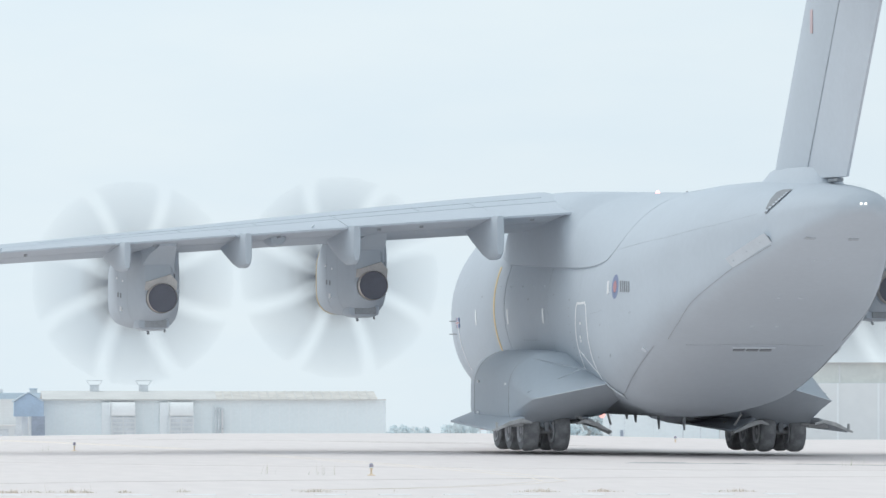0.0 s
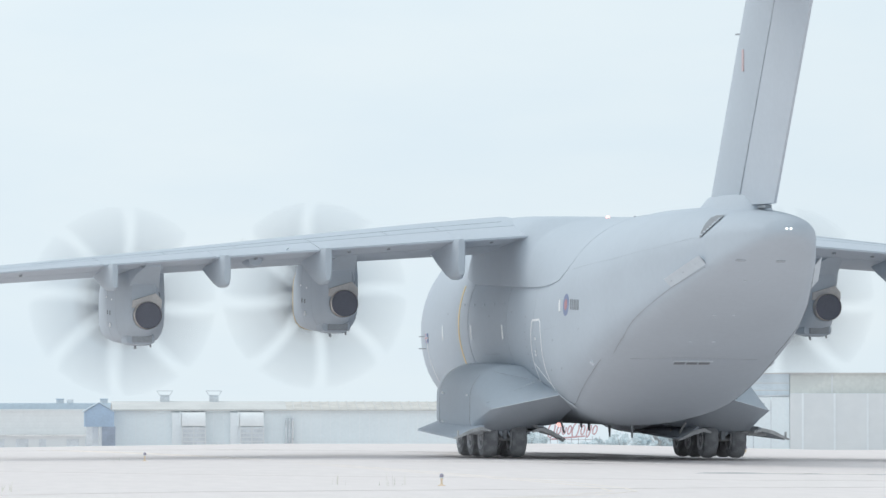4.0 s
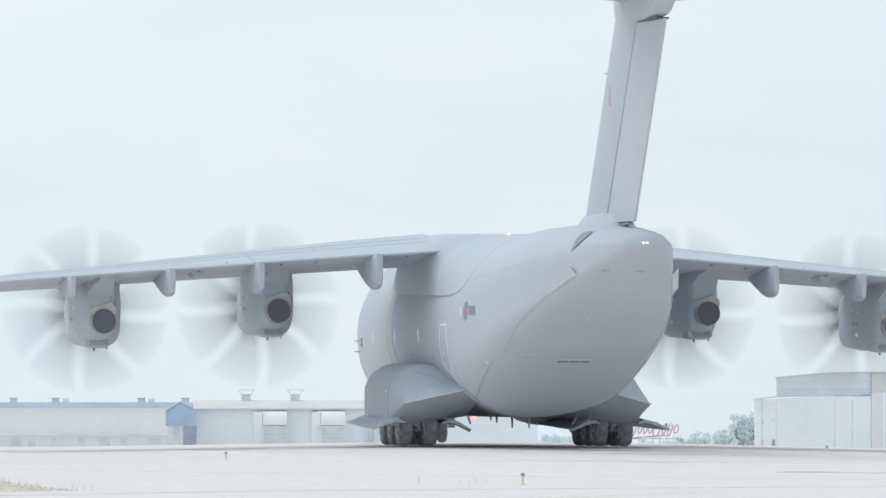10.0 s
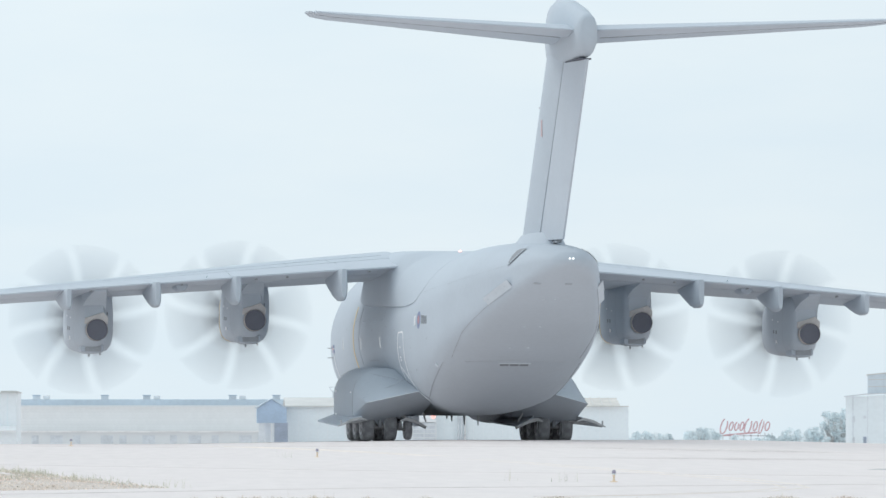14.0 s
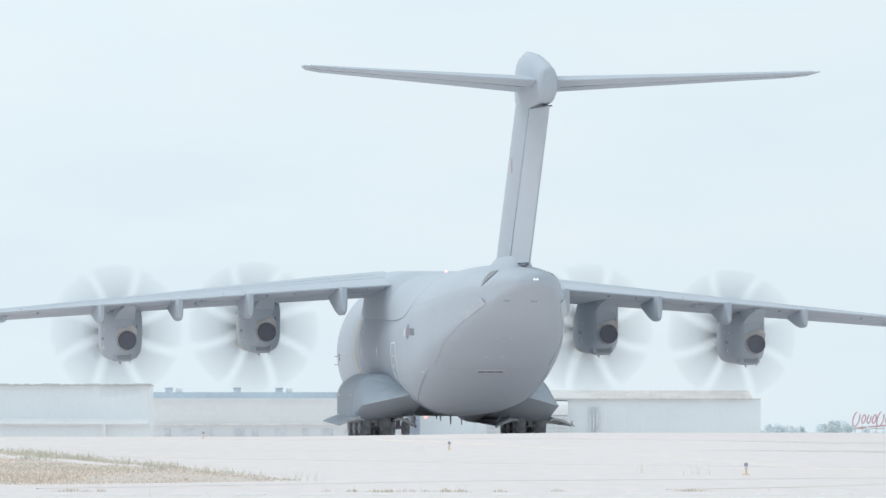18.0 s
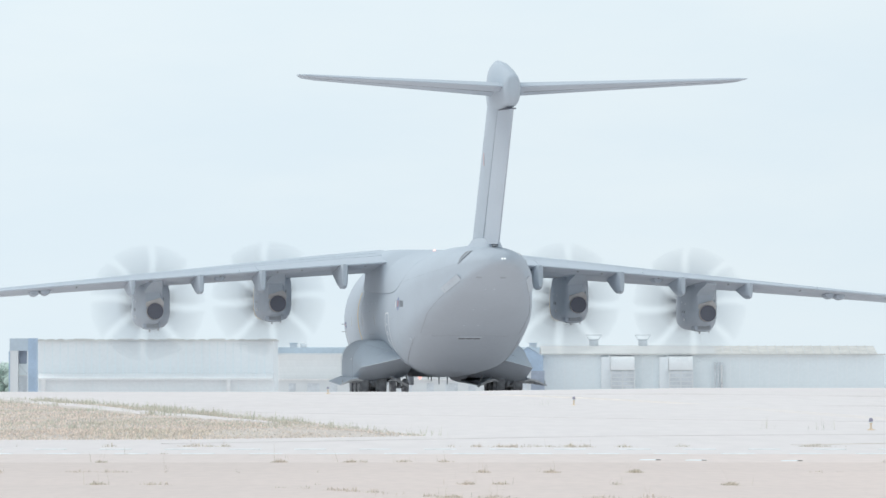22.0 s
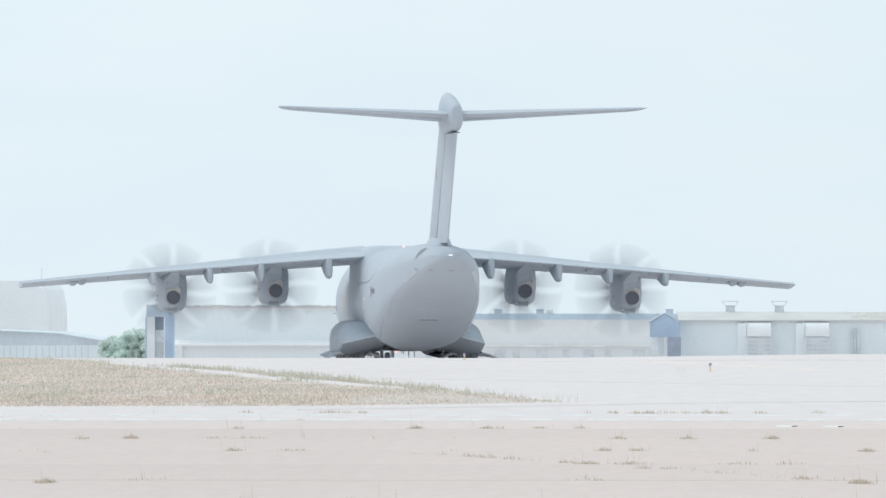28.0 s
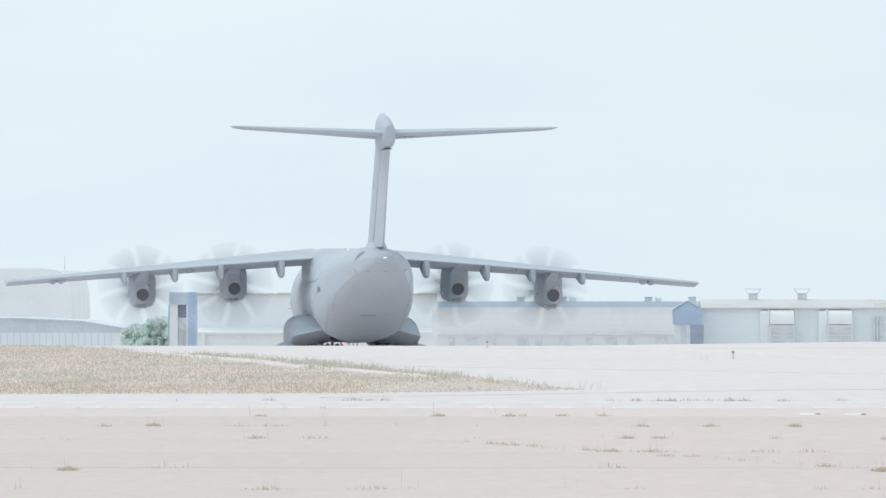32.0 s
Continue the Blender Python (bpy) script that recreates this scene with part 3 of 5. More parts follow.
wing_x = [2.08, 2.3, 4.5, 6.9, 9.5, 12.6, 15.5, 18.5, 20.4, 20.95, 21.2]
FAIR = ((4.45, 1.10, 0.21), (8.17, 0.98, 0.20), (10.97, 0.86, 0.19), (14.06, 0.72, 0.17))
for s in (-1, 1):
    wing = part("wing", loft([foil(x, 0.0, 0.76, s, 15) for x in wing_x]), PAINT, aircraft, "long grey wing drooping gently to its tip", True)
    for k, (x0, x1, dr, nm) in enumerate(((2.08, 4.46, 0.02, "flap"), (4.475, 8.32, 0.01, "flap"), (8.335, 11.22, 0.02, "flap"), (11.235, 14.3, 0.01, "flap"), (14.315, 20.42, 0.0, "aileron"))):
        part(nm, loft([foil(x, 0.772, 1.0, s, 7, dr) for x in np.linspace(x0, x1, 5)]), PAINT_FLAP, aircraft, "", True)
    part("wing_tip", loft([foil(x, 0.772, 1.0, s, 7, 0.0) for x in (20.44, 20.95, 21.2)]), PAINT, aircraft, "", True)
    le, te, zt, th = wing_line(21.2)
    part("navigation_lamp", turned([(-0.12, 0.01), (-0.05, 0.06), (0.1, 0.06), (0.2, 0.01)], (s * 21.22, te + 1.2, zt + 0.1), "y", 10), GLASS, aircraft)
    for x, dep, hw in FAIR:
        le, te, zt, th = wing_line(x)
        rings = []
        for y, w, z0, z1 in ((te + 4.4, 0.03, 0.10, -0.05), (te + 3.6, 0.7, 0.0, -0.30), (te + 2.4, 0.95, 0.05, -0.62), (te + 1.3, 1.0, 0.05, -0.90), (te + 0.6, 1.0, 0.05, -1.0), (te + 0.2, 0.95, 0.05, -1.0), (te - 0.05, 0.8, 0.05, -0.98), (te - 0.30, 0.55, 0.04, -0.93), (te - 0.38, 0.4, 0.03, -0.88)):
            zz0, zz1 = zt + z0 - 0.02, zt + z1 * dep
            r = []
            for i in range(28):
                a = 2 * math.pi * i / 28
                e = 2.6 if y > te + 1 else 7.0 if math.cos(a) > 0 else 3.0
                k = (abs(math.sin(a)) ** e + abs(math.cos(a)) ** e) ** (-1 / e)
                r.append((s * x + hw * w * k * math.sin(a), y, 0.5 * (zz0 + zz1) + 0.5 * (zz0 - zz1) * k * math.cos(a)))
            rings.append(r)
        part("flap_track_fairing", loft(rings), PAINT, aircraft, "", True)
    for x in (10.0, 17.9, 18.4):
        le, te, zt, th = wing_line(x)
        part("actuator_pod", loft([[(s * x + w * math.sin(a), y, zt - 0.14 - d * max(0, -math.cos(a)) + 0.02 * math.cos(a)) for a in (2 * math.pi * i / 14 for i in range(14))] for y, w, d in ((te + 2.4, 0.03, 0.02), (te + 2.0, 0.20, 0.16), (te + 1.4, 0.25, 0.23), (te + 0.9, 0.24, 0.22), (te + 0.75, 0.19, 0.17))]), PAINT, aircraft, "", True)
    for x in (3.4, 6.3, 7.4, 10.0, 13.2, 16.5):
        le, te, zt, th = wing_line(x)
        part("hinge_bracket", box(s * x - 0.03, s * x + 0.03, te + 0.5, te + 0.75, zt - 0.16, zt - 0.04, 0.01), SEAM, aircraft)
    for f, x0, x1 in ((0.62, 2.6, 16.0),):
        pts = [Vector(foil(x, f, f + 0.002, s, 3)[0]) + Vector((0, 0, 0.004)) for x in np.linspace(x0, x1, 14)]
        part("spoiler_line", loft([[(q.x, q.y + dy, q.z + dz) for dy, dz in ((-0.008, -0.006), (0.008, -0.006), (0.008, 0.004), (-0.008, 0.004))] for q in pts]), SEAM_SOFT, aircraft)
    for x in (4.6, 6.1, 8.3, 10.4, 12.4, 14.3, 17.2):
        a0, a1 = Vector(foil(x, 0.6, 0.602, s, 3)[0]), Vector(foil(x, 0.74, 0.742, s, 3)[0])
        part("spoiler_joint", bar(a0 + Vector((0, 0, 0.004)), a1 + Vector((0, 0, 0.004)), 0.008, 5), SEAM_SOFT, aircraft)
    for x in (9.2, 17.2):
        le, te, zt, th = wing_line(x)
        part("vent_mast", bar((s * x, te + 0.5, zt + 0.03), (s * x + 0.02, te + 0.1, zt + 0.10), 0.018), PAINT_LIGHT, aircraft)


# ---- engines ----
PROPS = []


def engine(x, py, hz, ey, ez, turn):
    """py, hz: propeller plane and hub height; ey, ez: exhaust."""
    low = ez - 0.77
    zw = wing_line(abs(x))[2]
    stations = ((py - 0.22, 0.54, hz + 0.52, hz - 0.52, 0), (py - 0.5, 0.70, hz + 0.64, hz - 0.72, 0), (py - 1.2, 0.81, hz + 0.78, low + 0.06, -0.03), (py - 2.2, 0.86, zw + 0.05, low + 0.01, -0.05), (ey + 2.2, 0.80, zw, low, -0.17), (ey + 1.2, 0.64, zw, low + 0.06, -0.29), (ey + 0.5, 0.56, zw - 0.02, low + 0.14, -0.36), (ey + 0.1, 0.50, zw - 0.1, low + 0.25, -0.38), (ey - 0.08, 0.46, zw - 0.16, low + 0.38, -0.37), (ey - 0.2, 0.41, zw - 0.24, low + 0.48, -0.36), (ey - 0.28, 0.33, zw - 0.34, low + 0.60, -0.35))

    def cowl(y, grow=1.0):
        ys = [q[0] for q in stations][::-1]
        hw, zt, zb, dx = (float(np.interp(y, ys, [q[k] for q in stations][::-1])) for k in (1, 2, 3, 4))
        out = []
        for i in range(36):
            a = 2 * math.pi * i / 36
            k = (abs(math.sin(a)) ** 3.7 + abs(math.cos(a)) ** 3.7) ** (-1 / 3.7) * grow
            out.append((x + dx + hw * k * math.sin(a), y, 0.5 * (zt + zb) + 0.5 * (zt - zb) * k * math.cos(a)))
        return out

    rings = [cowl(q[0]) for q in stations]
    nac = part("engine_nacelle", loft(rings), PAINT, aircraft, "grey engine nacelle under the wing", True)
    # pylon up to the wing
    cx = x - 0.26
    le, te, zt, th = wing_line(abs(x))
    rings = []
    for y, xl, xr, z0, z1 in ((le + 0.7, x - 0.12, x + 0.12, hz + 0.1, zt + 0.2), (le - 0.2, x - 0.5, x + 0.5, hz, zt + 0.22), (le - 2.0, x - 0.5, x + 0.58, hz - 0.1, zt + 0.1), (ey + 1.4, cx - 0.5, cx + 0.50, ez + 0.3, zt), (ey + 0.5, cx - 0.5, cx + 0.42, ez + 0.4, zt - 0.05), (ey + 0.0, cx - 0.5, cx + 0.37, ez + 0.5, zt - 0.06), (ey - 0.3, cx - 0.46, cx + 0.34, zt - 0.62, zt - 0.07), (ey - 0.7, cx - 0.36, cx + 0.30, zt - 0.38, zt - 0.08), (ey - 1.3, cx - 0.2, cx + 0.22, zt - 0.18, zt - 0.08)):
        f = min(0.26, 0.45 * (z1 - z0))
        rings.append([(xl, y, z0), (xl, y, z1), (xr + f, y, z1), (xr + f, y, z1 - 0.1 * f), (xr + 0.4 * f, y, z1 - 0.45 * f), (xr + 0.12 * f, y, z1 - f), (xr, y, z1 - 1.6 * f), (xr, y, z0)])
    part("nacelle_pylon", loft(rings), PAINT, nac, "", True)
    # exhaust: bright-lipped jet pipe, bore with its shade painted in, pale shield above
    part("pipe_shroud", turned([(0.45, 0.42), (0.0, 0.415), (-0.30, 0.41), (-0.31, 0.39), (0.0, 0.385)], (cx, ey, ez), "y", 28, False), PAINT, nac, "", True)
    part("jet_pipe", turned([(0.5, 0.36), (0.1, 0.375), (-0.58, 0.376), (-0.62, 0.372), (-0.59, 0.366), (0.0, 0.355), (0.5, 0.33)], (cx, ey, ez), "y", 28, False), EXH, nac, "burnished metal jet pipe", True)
    part("jet_bore", turned([(-0.585, 0.362), (-0.42, 0.352), (-0.20, 0.30), (-0.15, 0.02)], (cx, ey, ez), "y", 24), DARK_HAZED, nac, "", True)
    # dark ring set between shroud and pipe, painted as the gap's shade
    part("shroud_gap_shade", turned([(-0.10, 0.40), (-0.11, 0.37)], (cx, ey, ez), "y", 24, False), INK, nac)
    bm = loft([[(cx - 0.43, ey + 0.1, ez + 0.22), (cx - 0.40, ey + 0.1, ez + 0.46), (cx + 0.24, ey + 0.1, ez + 0.66), (cx + 0.42, ey + 0.1, ez + 0.44), (cx + 0.40, ey + 0.1, ez + 0.2)],
               [(cx - 0.41, ey - 0.36, ez + 0.20), (cx - 0.39, ey - 0.36, ez + 0.40), (cx + 0.25, ey - 0.36, ez + 0.60), (cx + 0.41, ey - 0.36, ez + 0.42), (cx + 0.40, ey - 0.36, ez + 0.2)]])
    part("heat_shield", bm, HEAT, nac, "pale heat shield over the jet pipe")
    rings = []
    for y, w, z0, z1 in ((ey + 2.0, 0.20, ez - 0.60, ez - 0.66), (ey + 1.5, 0.36, ez - 0.52, ez - 0.80), (ey + 0.9, 0.42, ez - 0.48, ez - 0.83), (ey + 0.45, 0.41, ez - 0.48, ez - 0.80), (ey + 0.38, 0.39, ez - 0.50, ez - 0.78)):
        r = []
        for i in range(20):
            a = 2 * math.pi * i / 20
            k = (abs(math.sin(a)) ** 4 + abs(math.cos(a)) ** 4) ** -0.25
            r.append((cx - 0.06 + w * k * math.sin(a), y, 0.5 * (z0 + z1) + 0.5 * (z0 - z1) * k * math.cos(a)))
        rings.append(r)
    part("cooler_duct", loft(rings), PAINT, nac, "", True)
    # solid plate in a darker tone imitates shade inside the outlet
    part("cooler_outlet", box(cx - 0.30, cx + 0.26, ey + 0.33, ey + 0.40, ez - 0.74, ez - 0.55, 0.02), SEAM, nac, "cooler outlet plate, its inner shade painted darker")
    part("drain_mast", bar((x - 0.35, ey + 1.2, ez - 0.80), (x - 0.35, ey + 1.1, ez - 0.90), 0.035), SEAM, nac)
    part("drain_mast", bar((x + 0.0, ey + 0.7, ez - 0.76), (x + 0.0, ey + 0.65, ez - 0.86), 0.025), SEAM, nac)
    part("side_vent", box(cx + 0.40, cx + 0.50, ey + 0.5, ey + 0.75, ez + 0.50, ez + 0.63, 0.015), INK, nac)
    for dy, z in ((1.75, 0.02), (2.1, 0.04), (1.75, -0.32), (2.3, 0.5), (1.5, 0.42)):
        xl = cowl(ey + dy)[27][0]
        part("warning_label", box(xl - 0.012, xl + 0.05, ey + dy, ey + dy + 0.13, ez + z, ez + z + (0.12 if z < 0.1 else 0.05)), INK if -0.1 < z < 0.1 else WHITE, nac)
    if abs(x) < 9:
        part("cowl_stripe", loft([cowl(py - 1.30, 1.002), cowl(py - 1.30, 1.018), cowl(py - 1.36, 1.018), cowl(py - 1.36, 1.002)]), YELLOW, nac, "thin yellow ring round the cowl")
    for ys in (ey + 2.2, py - 1.2, ey + 0.95):
        part("cowl_seam", loft([cowl(ys + 0.012, 1.003), cowl(ys - 0.012, 1.003)]), SEAM_SOFT, nac)
    # propeller: spinner and eight swept blades
    prop = part("propeller", turned([(-0.25, 0.46), (0.1, 0.45), (0.45, 0.36), (0.75, 0.2), (0.92, 0.01)], (0, 0, 0), "y", 24), PAINT, aircraft, "eight-bladed propeller, spinning", True)
    base = None
    for i in range(8):
        rings = []
        for r, ch, tw, sw in ((0.40, 0.50, 58, 0.0), (0.7, 0.54, 48, 0.03), (1.2, 0.48, 40, 0.05), (1.75, 0.40, 34, 0.0), (2.2, 0.29, 28, -0.12), (2.5, 0.19, 24, -0.27), (2.66, 0.08, 22, -0.42)):
            t = radians(tw)
            ring = []
            for cxx, czz in ((0.5, 0), (0.2, 0.06), (-0.2, 0.06), (-0.5, 0), (-0.2, -0.03), (0.2, -0.03)):
                u, v = cxx * ch + sw * 0.6, czz * ch
                ring.append((turn * (u * math.cos(t) - v * math.sin(t)), u * math.sin(t) + v * math.cos(t), r))
            rings.append(ring)
        if base is None:
            base = part("blade", loft(rings), BLADE, prop, "", True)
            cuff = part("blade_cuff", turned([(0.40, 0.17), (0.95, 0.20), (1.2, 0.15), (1.4, 0.04)], (0, 0, 0), "z", 12), DARK_HAZED, prop, "dark blade root cuff", True)
        else:
            b = new("blade", base.data)
            b.parent = prop
            b.matrix_basis = pose(0, 0, 0, 0, 45 * i, 0)
            b = new("blade_cuff", cuff.data)
            b.parent = prop
            b.matrix_basis = pose(0, 0, 0, 0, 45 * i, 0)
    PROPS.append((prop, x, py, hz, turn))


for s in (-1, 1):
    engine(s * 6.9, 3.2, 4.48, -2.37, 4.21, s)
    engine(s * 12.63, 2.0, 4.26, -3.86, 3.83, -s)


# ---- tail ----
def slab_foil(stations, n=9):
    """Stations: (le, te, thickness, place) in a plane; returns rings for a symmetric foil with chord along y."""
    out = []
    for le, te, th, put in stations:
        c, a, b = le - te, [], []
        for i in range(n):
            f = 0.5 - 0.5 * math.cos(math.pi * i / (n - 1))
            h = th * (2.969 * math.sqrt(max(f, 1e-6)) - 1.26 * f - 3.516 * f**2 + 2.843 * f**3 - 1.015 * f**4) * 1.0 + 0.012
            a.append(put(h / 2, le - c * f))
            b.append(put(-h / 2, le - c * f))
        out.append(a + b[::-1])
    return out


def fin_at(z):
    k = (z - 6.5) / 5.95
    return -17.0 - 4.05 * k, -20.5 - 4.1 * k, -23.1 - 4.35 * k, 0.86 - 0.16 * k


def vert(z):
    return lambda h, y: (h, y, z)


fin = part("fin", loft(slab_foil([(fin_at(z)[0], fin_at(z)[1] - 1.2, fin_at(z)[3] * 1.0, vert(z)) for z in (6.3, 8, 10, 12.6)])), PAINT, aircraft, "tall grey swept fin", True)


def wedge(z, d=0.0):
    le, hi, te, th = fin_at(z)
    w = th * 0.36
    return [(w, hi - 0.03, z), (w * 0.9, hi - 0.5, z), (0.03, te, z), (-0.03, te, z), (-w * 0.9, hi - 0.5, z), (-w, hi - 0.03, z)]


bm = bmesh.new()
part("rudder", loft([wedge(z) for z in (6.62, 8.5, 10.5, 12.24)], bm), PAINT_FLAP, aircraft, "grey rudder, slightly darker than the fin", True)
for s in (-1, 1):
    part("rudder_hinge_line", bar((s * 0.325, fin_at(6.65)[1] - 0.01, 6.65), (s * 0.255, fin_at(12.28)[1] - 0.01, 12.28), 0.016, 6), SEAM_SOFT, aircraft)
# solid dark slab paints the shade in the slot above the rudder
part("rudder_top_shade", box(-0.2, 0.2, -26.8, -24.4, 12.25, 12.30), DARK_HAZED, aircraft)
rings = []
for z, le, te, hw in ((6.35, -15.4, -21.9, 0.72), (6.6, -16.1, -21.7, 0.58), (6.86, -16.75, -21.5, 0.45), (6.9, -17.0, -21.4, 0.40)):
    rings.append([(hw * math.copysign(abs(math.sin(a)) ** 0.7, math.sin(a)), 0.5 * (le + te) + 0.5 * (le - te) * math.cos(a), z) for a in (2 * math.pi * i / 24 for i in range(24))])
part("fin_root_fairing", loft(rings), PAINT, aircraft, "light grey dorsal fairing at the foot of the fin", True)
# added block paints the shaded gap at the rudder's foot
part("rudder_foot_shade", box(-0.09, 0.09, -22.5, -20.8, 6.52, 6.6, 0.02), SEAM, aircraft)
rings = []
for y, hw, z0, z1 in ((-20.8, 0.03, 13.2, 13.5), (-21.0, 0.22, 12.6, 14.0), (-21.6, 0.34, 12.1, 14.32), (-22.8, 0.40, 12.05, 14.46), (-24.5, 0.43, 12.2, 14.28), (-26.0, 0.42, 12.30, 13.98), (-26.7, 0.39, 12.32, 13.8), (-27.0, 0.36, 12.42, 13.72), (-27.2, 0.31, 12.6, 13.66), (-27.28, 0.22, 12.8, 13.55)):
    r = []
    for i in range(24):
        a = 2 * math.pi * i / 24
        e = 2.3
        k = (abs(math.sin(a)) ** e + abs(math.cos(a)) ** e) ** (-1 / e)
        r.append((hw * k * math.sin(a), y, 0.5 * (z0 + z1) + 0.5 * (z1 - z0) * k * math.cos(a)))
    rings.append(r)
part("tail_bullet", loft(rings), PAINT, aircraft, "rounded bullet fairing on top of the fin", True)
for s in (-1, 1):
    def flat(x, z, s=s):
        return lambda h, y: (s * x, y, z + h)
    st = [(0.3, -22.2, -25.9, 0.57, 13.19), (3.0, -24.1, -26.95, 0.46, 13.27), (6.0, -26.2, -28.3, 0.33, 13.35), (8.6, -28.0, -29.6, 0.23, 13.42), (9.2, -28.7, -30.1, 0.16, 13.44), (9.44, -29.5, -30.5, 0.05, 13.46)]
    part("tailplane", loft(slab_foil([(le, te, th, flat(x, z)) for x, le, te, th, z in st])), PAINT, aircraft, "grey swept tailplane", True)
    rings = []
    for x, le, te, th, z in st[:5]:
        w = th * 0.36
        rings.append([(s * x, te - 0.03, z + w), (s * x, te - 0.9 * (1 - x / 14), z + 0.02), (s * x, te - 0.9 * (1 - x / 14), z - 0.02), (s * x, te - 0.03, z - w)])
    part("elevator", loft(rings), PAINT_FLAP, aircraft, "", True)
    part("elevator_hinge_line", loft([[(s * (x + (0.35 if x < 1 else 0)), te - 0.02 + dy, z - 0.355 * th + dz) for dy, dz in ((-0.016, 0.01), (-0.016, -0.012), (0.016, -0.012), (0.016, 0.01))] for x, le, te, th, z in st[:5]]), SEAM, aircraft)
part("fin_probe", bar((-0.05, fin_at(11.0)[0] - 0.2, 11.0), (-0.1, fin_at(11.0)[0] + 0.7, 11.02), 0.022), SEAM, aircraft)
for s in (-1, 1):
    part("fin_flash", box(s * 0.36 - 0.03, s * 0.36 + 0.02, -21.36, -21.18, 10.0, 10.55), FLASH, aircraft, "faded red fin flash")


# ---- landing gear and its fairings ----
for s in (-1, 1):
    rings = []
    for y, xo, zt, zb in ((6.0, 2.3, 1.9, 1.3), (4.6, 2.8, 2.2, 1.0), (3.0, 3.3, 2.45, 0.78), (1.2, 3.72, 2.54, 0.68), (-0.5, 3.93, 2.58, 0.64), (-3.0, 3.98, 2.58, 0.62), (-5.0, 3.97, 2.51, 0.62)):
        r = [(s * 1.6, y, zt - 0.02)]
        for i in range(13):
            a = radians(90 * i / 12)
            r.append((s * (xo - 0.95 + 0.95 * math.sin(a)), y, zt - 0.95 * (1 - math.cos(a)) * min(1, (zt - zb) / 2)))
        for i in range(7):
            a = radians(90 * i / 6)
            r.append((s * (xo - 0.4 + 0.4 * math.cos(a)), y, zb + 0.4 * (1 - math.sin(a))))
        r.append((s * 1.6, y, zb + (0.3 if y < -2 else 0.0)))
        rings.append(r)
    spon = part("gear_fairing", loft(rings), PAINT, aircraft, "bulging grey landing gear fairing", True)
    # tail of the fairing: upper and lower facets meet in a sharp raked edge
    bm = bmesh.new()
    last = [bm.verts.new(p) for p in rings[-1]]
    edge = []
    n = len(last)
    for i, p in enumerate(rings[-1]):
        q = Vector(p)
        k = (abs(q.x) - 1.6) / (3.97 - 1.6)
        edge.append(bm.verts.new((s * (1.4 + (3.9 - 1.4) * k), -8.8 + (8.8 - 7.15) * k, 1.33 + 0.60 * (1 - k) + (0.004 if i < n // 2 else -0.004))))
    for i in range(n - 1):
        bm.faces.new((last[i], last[i + 1], edge[i + 1], edge[i]))
    for i in range(n // 2 - 1):
        a, b, c, d = edge[i], edge[i + 1], edge[n - 2 - i], edge[n - 1 - i]
        if len({a, b, c, d}) == 4:
            bm.faces.new((a, b, c, d))
    part("gear_fairing_tail", bm, PAINT, aircraft, "faceted tail of the landing gear fairing", True)
    part("fairing_edge_strip", bar((s * 3.9, -7.16, 1.33), (s * 2.25, -8.24, 1.726), 0.012), PAINT_LIGHT, spon)
    part("marker_lamp", box(s * 3.05 - 0.04, s * 3.05 + 0.04, -0.95, -0.6, 2.52, 2.595, 0.01), PAINT_LIGHT, spon)
    strip([(-8.2, s * 131.5), (-8.5, s * 134.5), (-8.95, s * 138.5), (-9.25, s * 140.5)], 0.19, PAINT_LIGHT, "tail_fillet", spon, "pale fillet panel", 0.03)
    # ridge of the fairing tail and its inspection panels
    part("tail_ridge", bar((s * 3.45, -5.1, 2.36), (s * 2.1, -7.9, 1.98), 0.010, 6), SEAM_SOFT, spon)
    part("tail_ridge", bar((s * 3.9, -6.6, 1.5), (s * 2.5, -6.9, 2.14), 0.010, 6), SEAM_SOFT, spon)
    for yy, zz in ((-0.9, 1.75), (-0.9, 0.95), (-4.3, 1.7)):
        part("fairing_mark", box(s * 3.95, s * 3.99, yy - 0.06, yy + 0.06, zz - 0.03, zz + 0.03), WHITE, spon)
    # wheels: three axles of two
    for ya in (-2.0, -3.45, -4.9):
        strut = part("gear_leg", bar((s * 3.08, ya, 0.5), (s * 3.08, ya + 0.3, 1.2), 0.13, 12), STEEL, aircraft)
        part("axle", bar((s * 2.66, ya, 0.52), (s * 3.5, ya, 0.52), 0.08, 10), STEEL, strut)
        part("torque_link", box(s * 3.08 - 0.06, s * 3.08 + 0.06, ya - 0.3, ya - 0.2, 0.5, 0.8, 0.02), SEAM, strut)
        for xw in (2.70, 3.5):
            w = part("wheel", turned([(-0.19, 0.30), (-0.215, 0.40), (-0.19, 0.48), (-0.10, 0.525), (0, 0.53), (0.10, 0.525), (0.19, 0.48), (0.215, 0.40), (0.19, 0.30)], (0, 0, 0), "x", 32), RUBBER_HAZED, aircraft, "black rubber tyre, greyed in colour for haze", True, m=pose(s * xw, ya, 0.53))
            part("rim", turned([(-0.17, 0.05), (-0.175, 0.22), (-0.212, 0.25), (-0.228, 0.31), (-0.19, 0.315), (0.19, 0.315), (0.228, 0.31), (0.212, 0.25), (0.175, 0.22), (0.17, 0.05)], (0, 0, 0), "x", 24), RIM, w, "", True)
            for sx in (-1, 1):
                part("hub", turned([(0.15 * sx, 0.10), (0.20 * sx, 0.09), (0.22 * sx, 0.03)], (0, 0, 0), "x", 12), RIM, w)
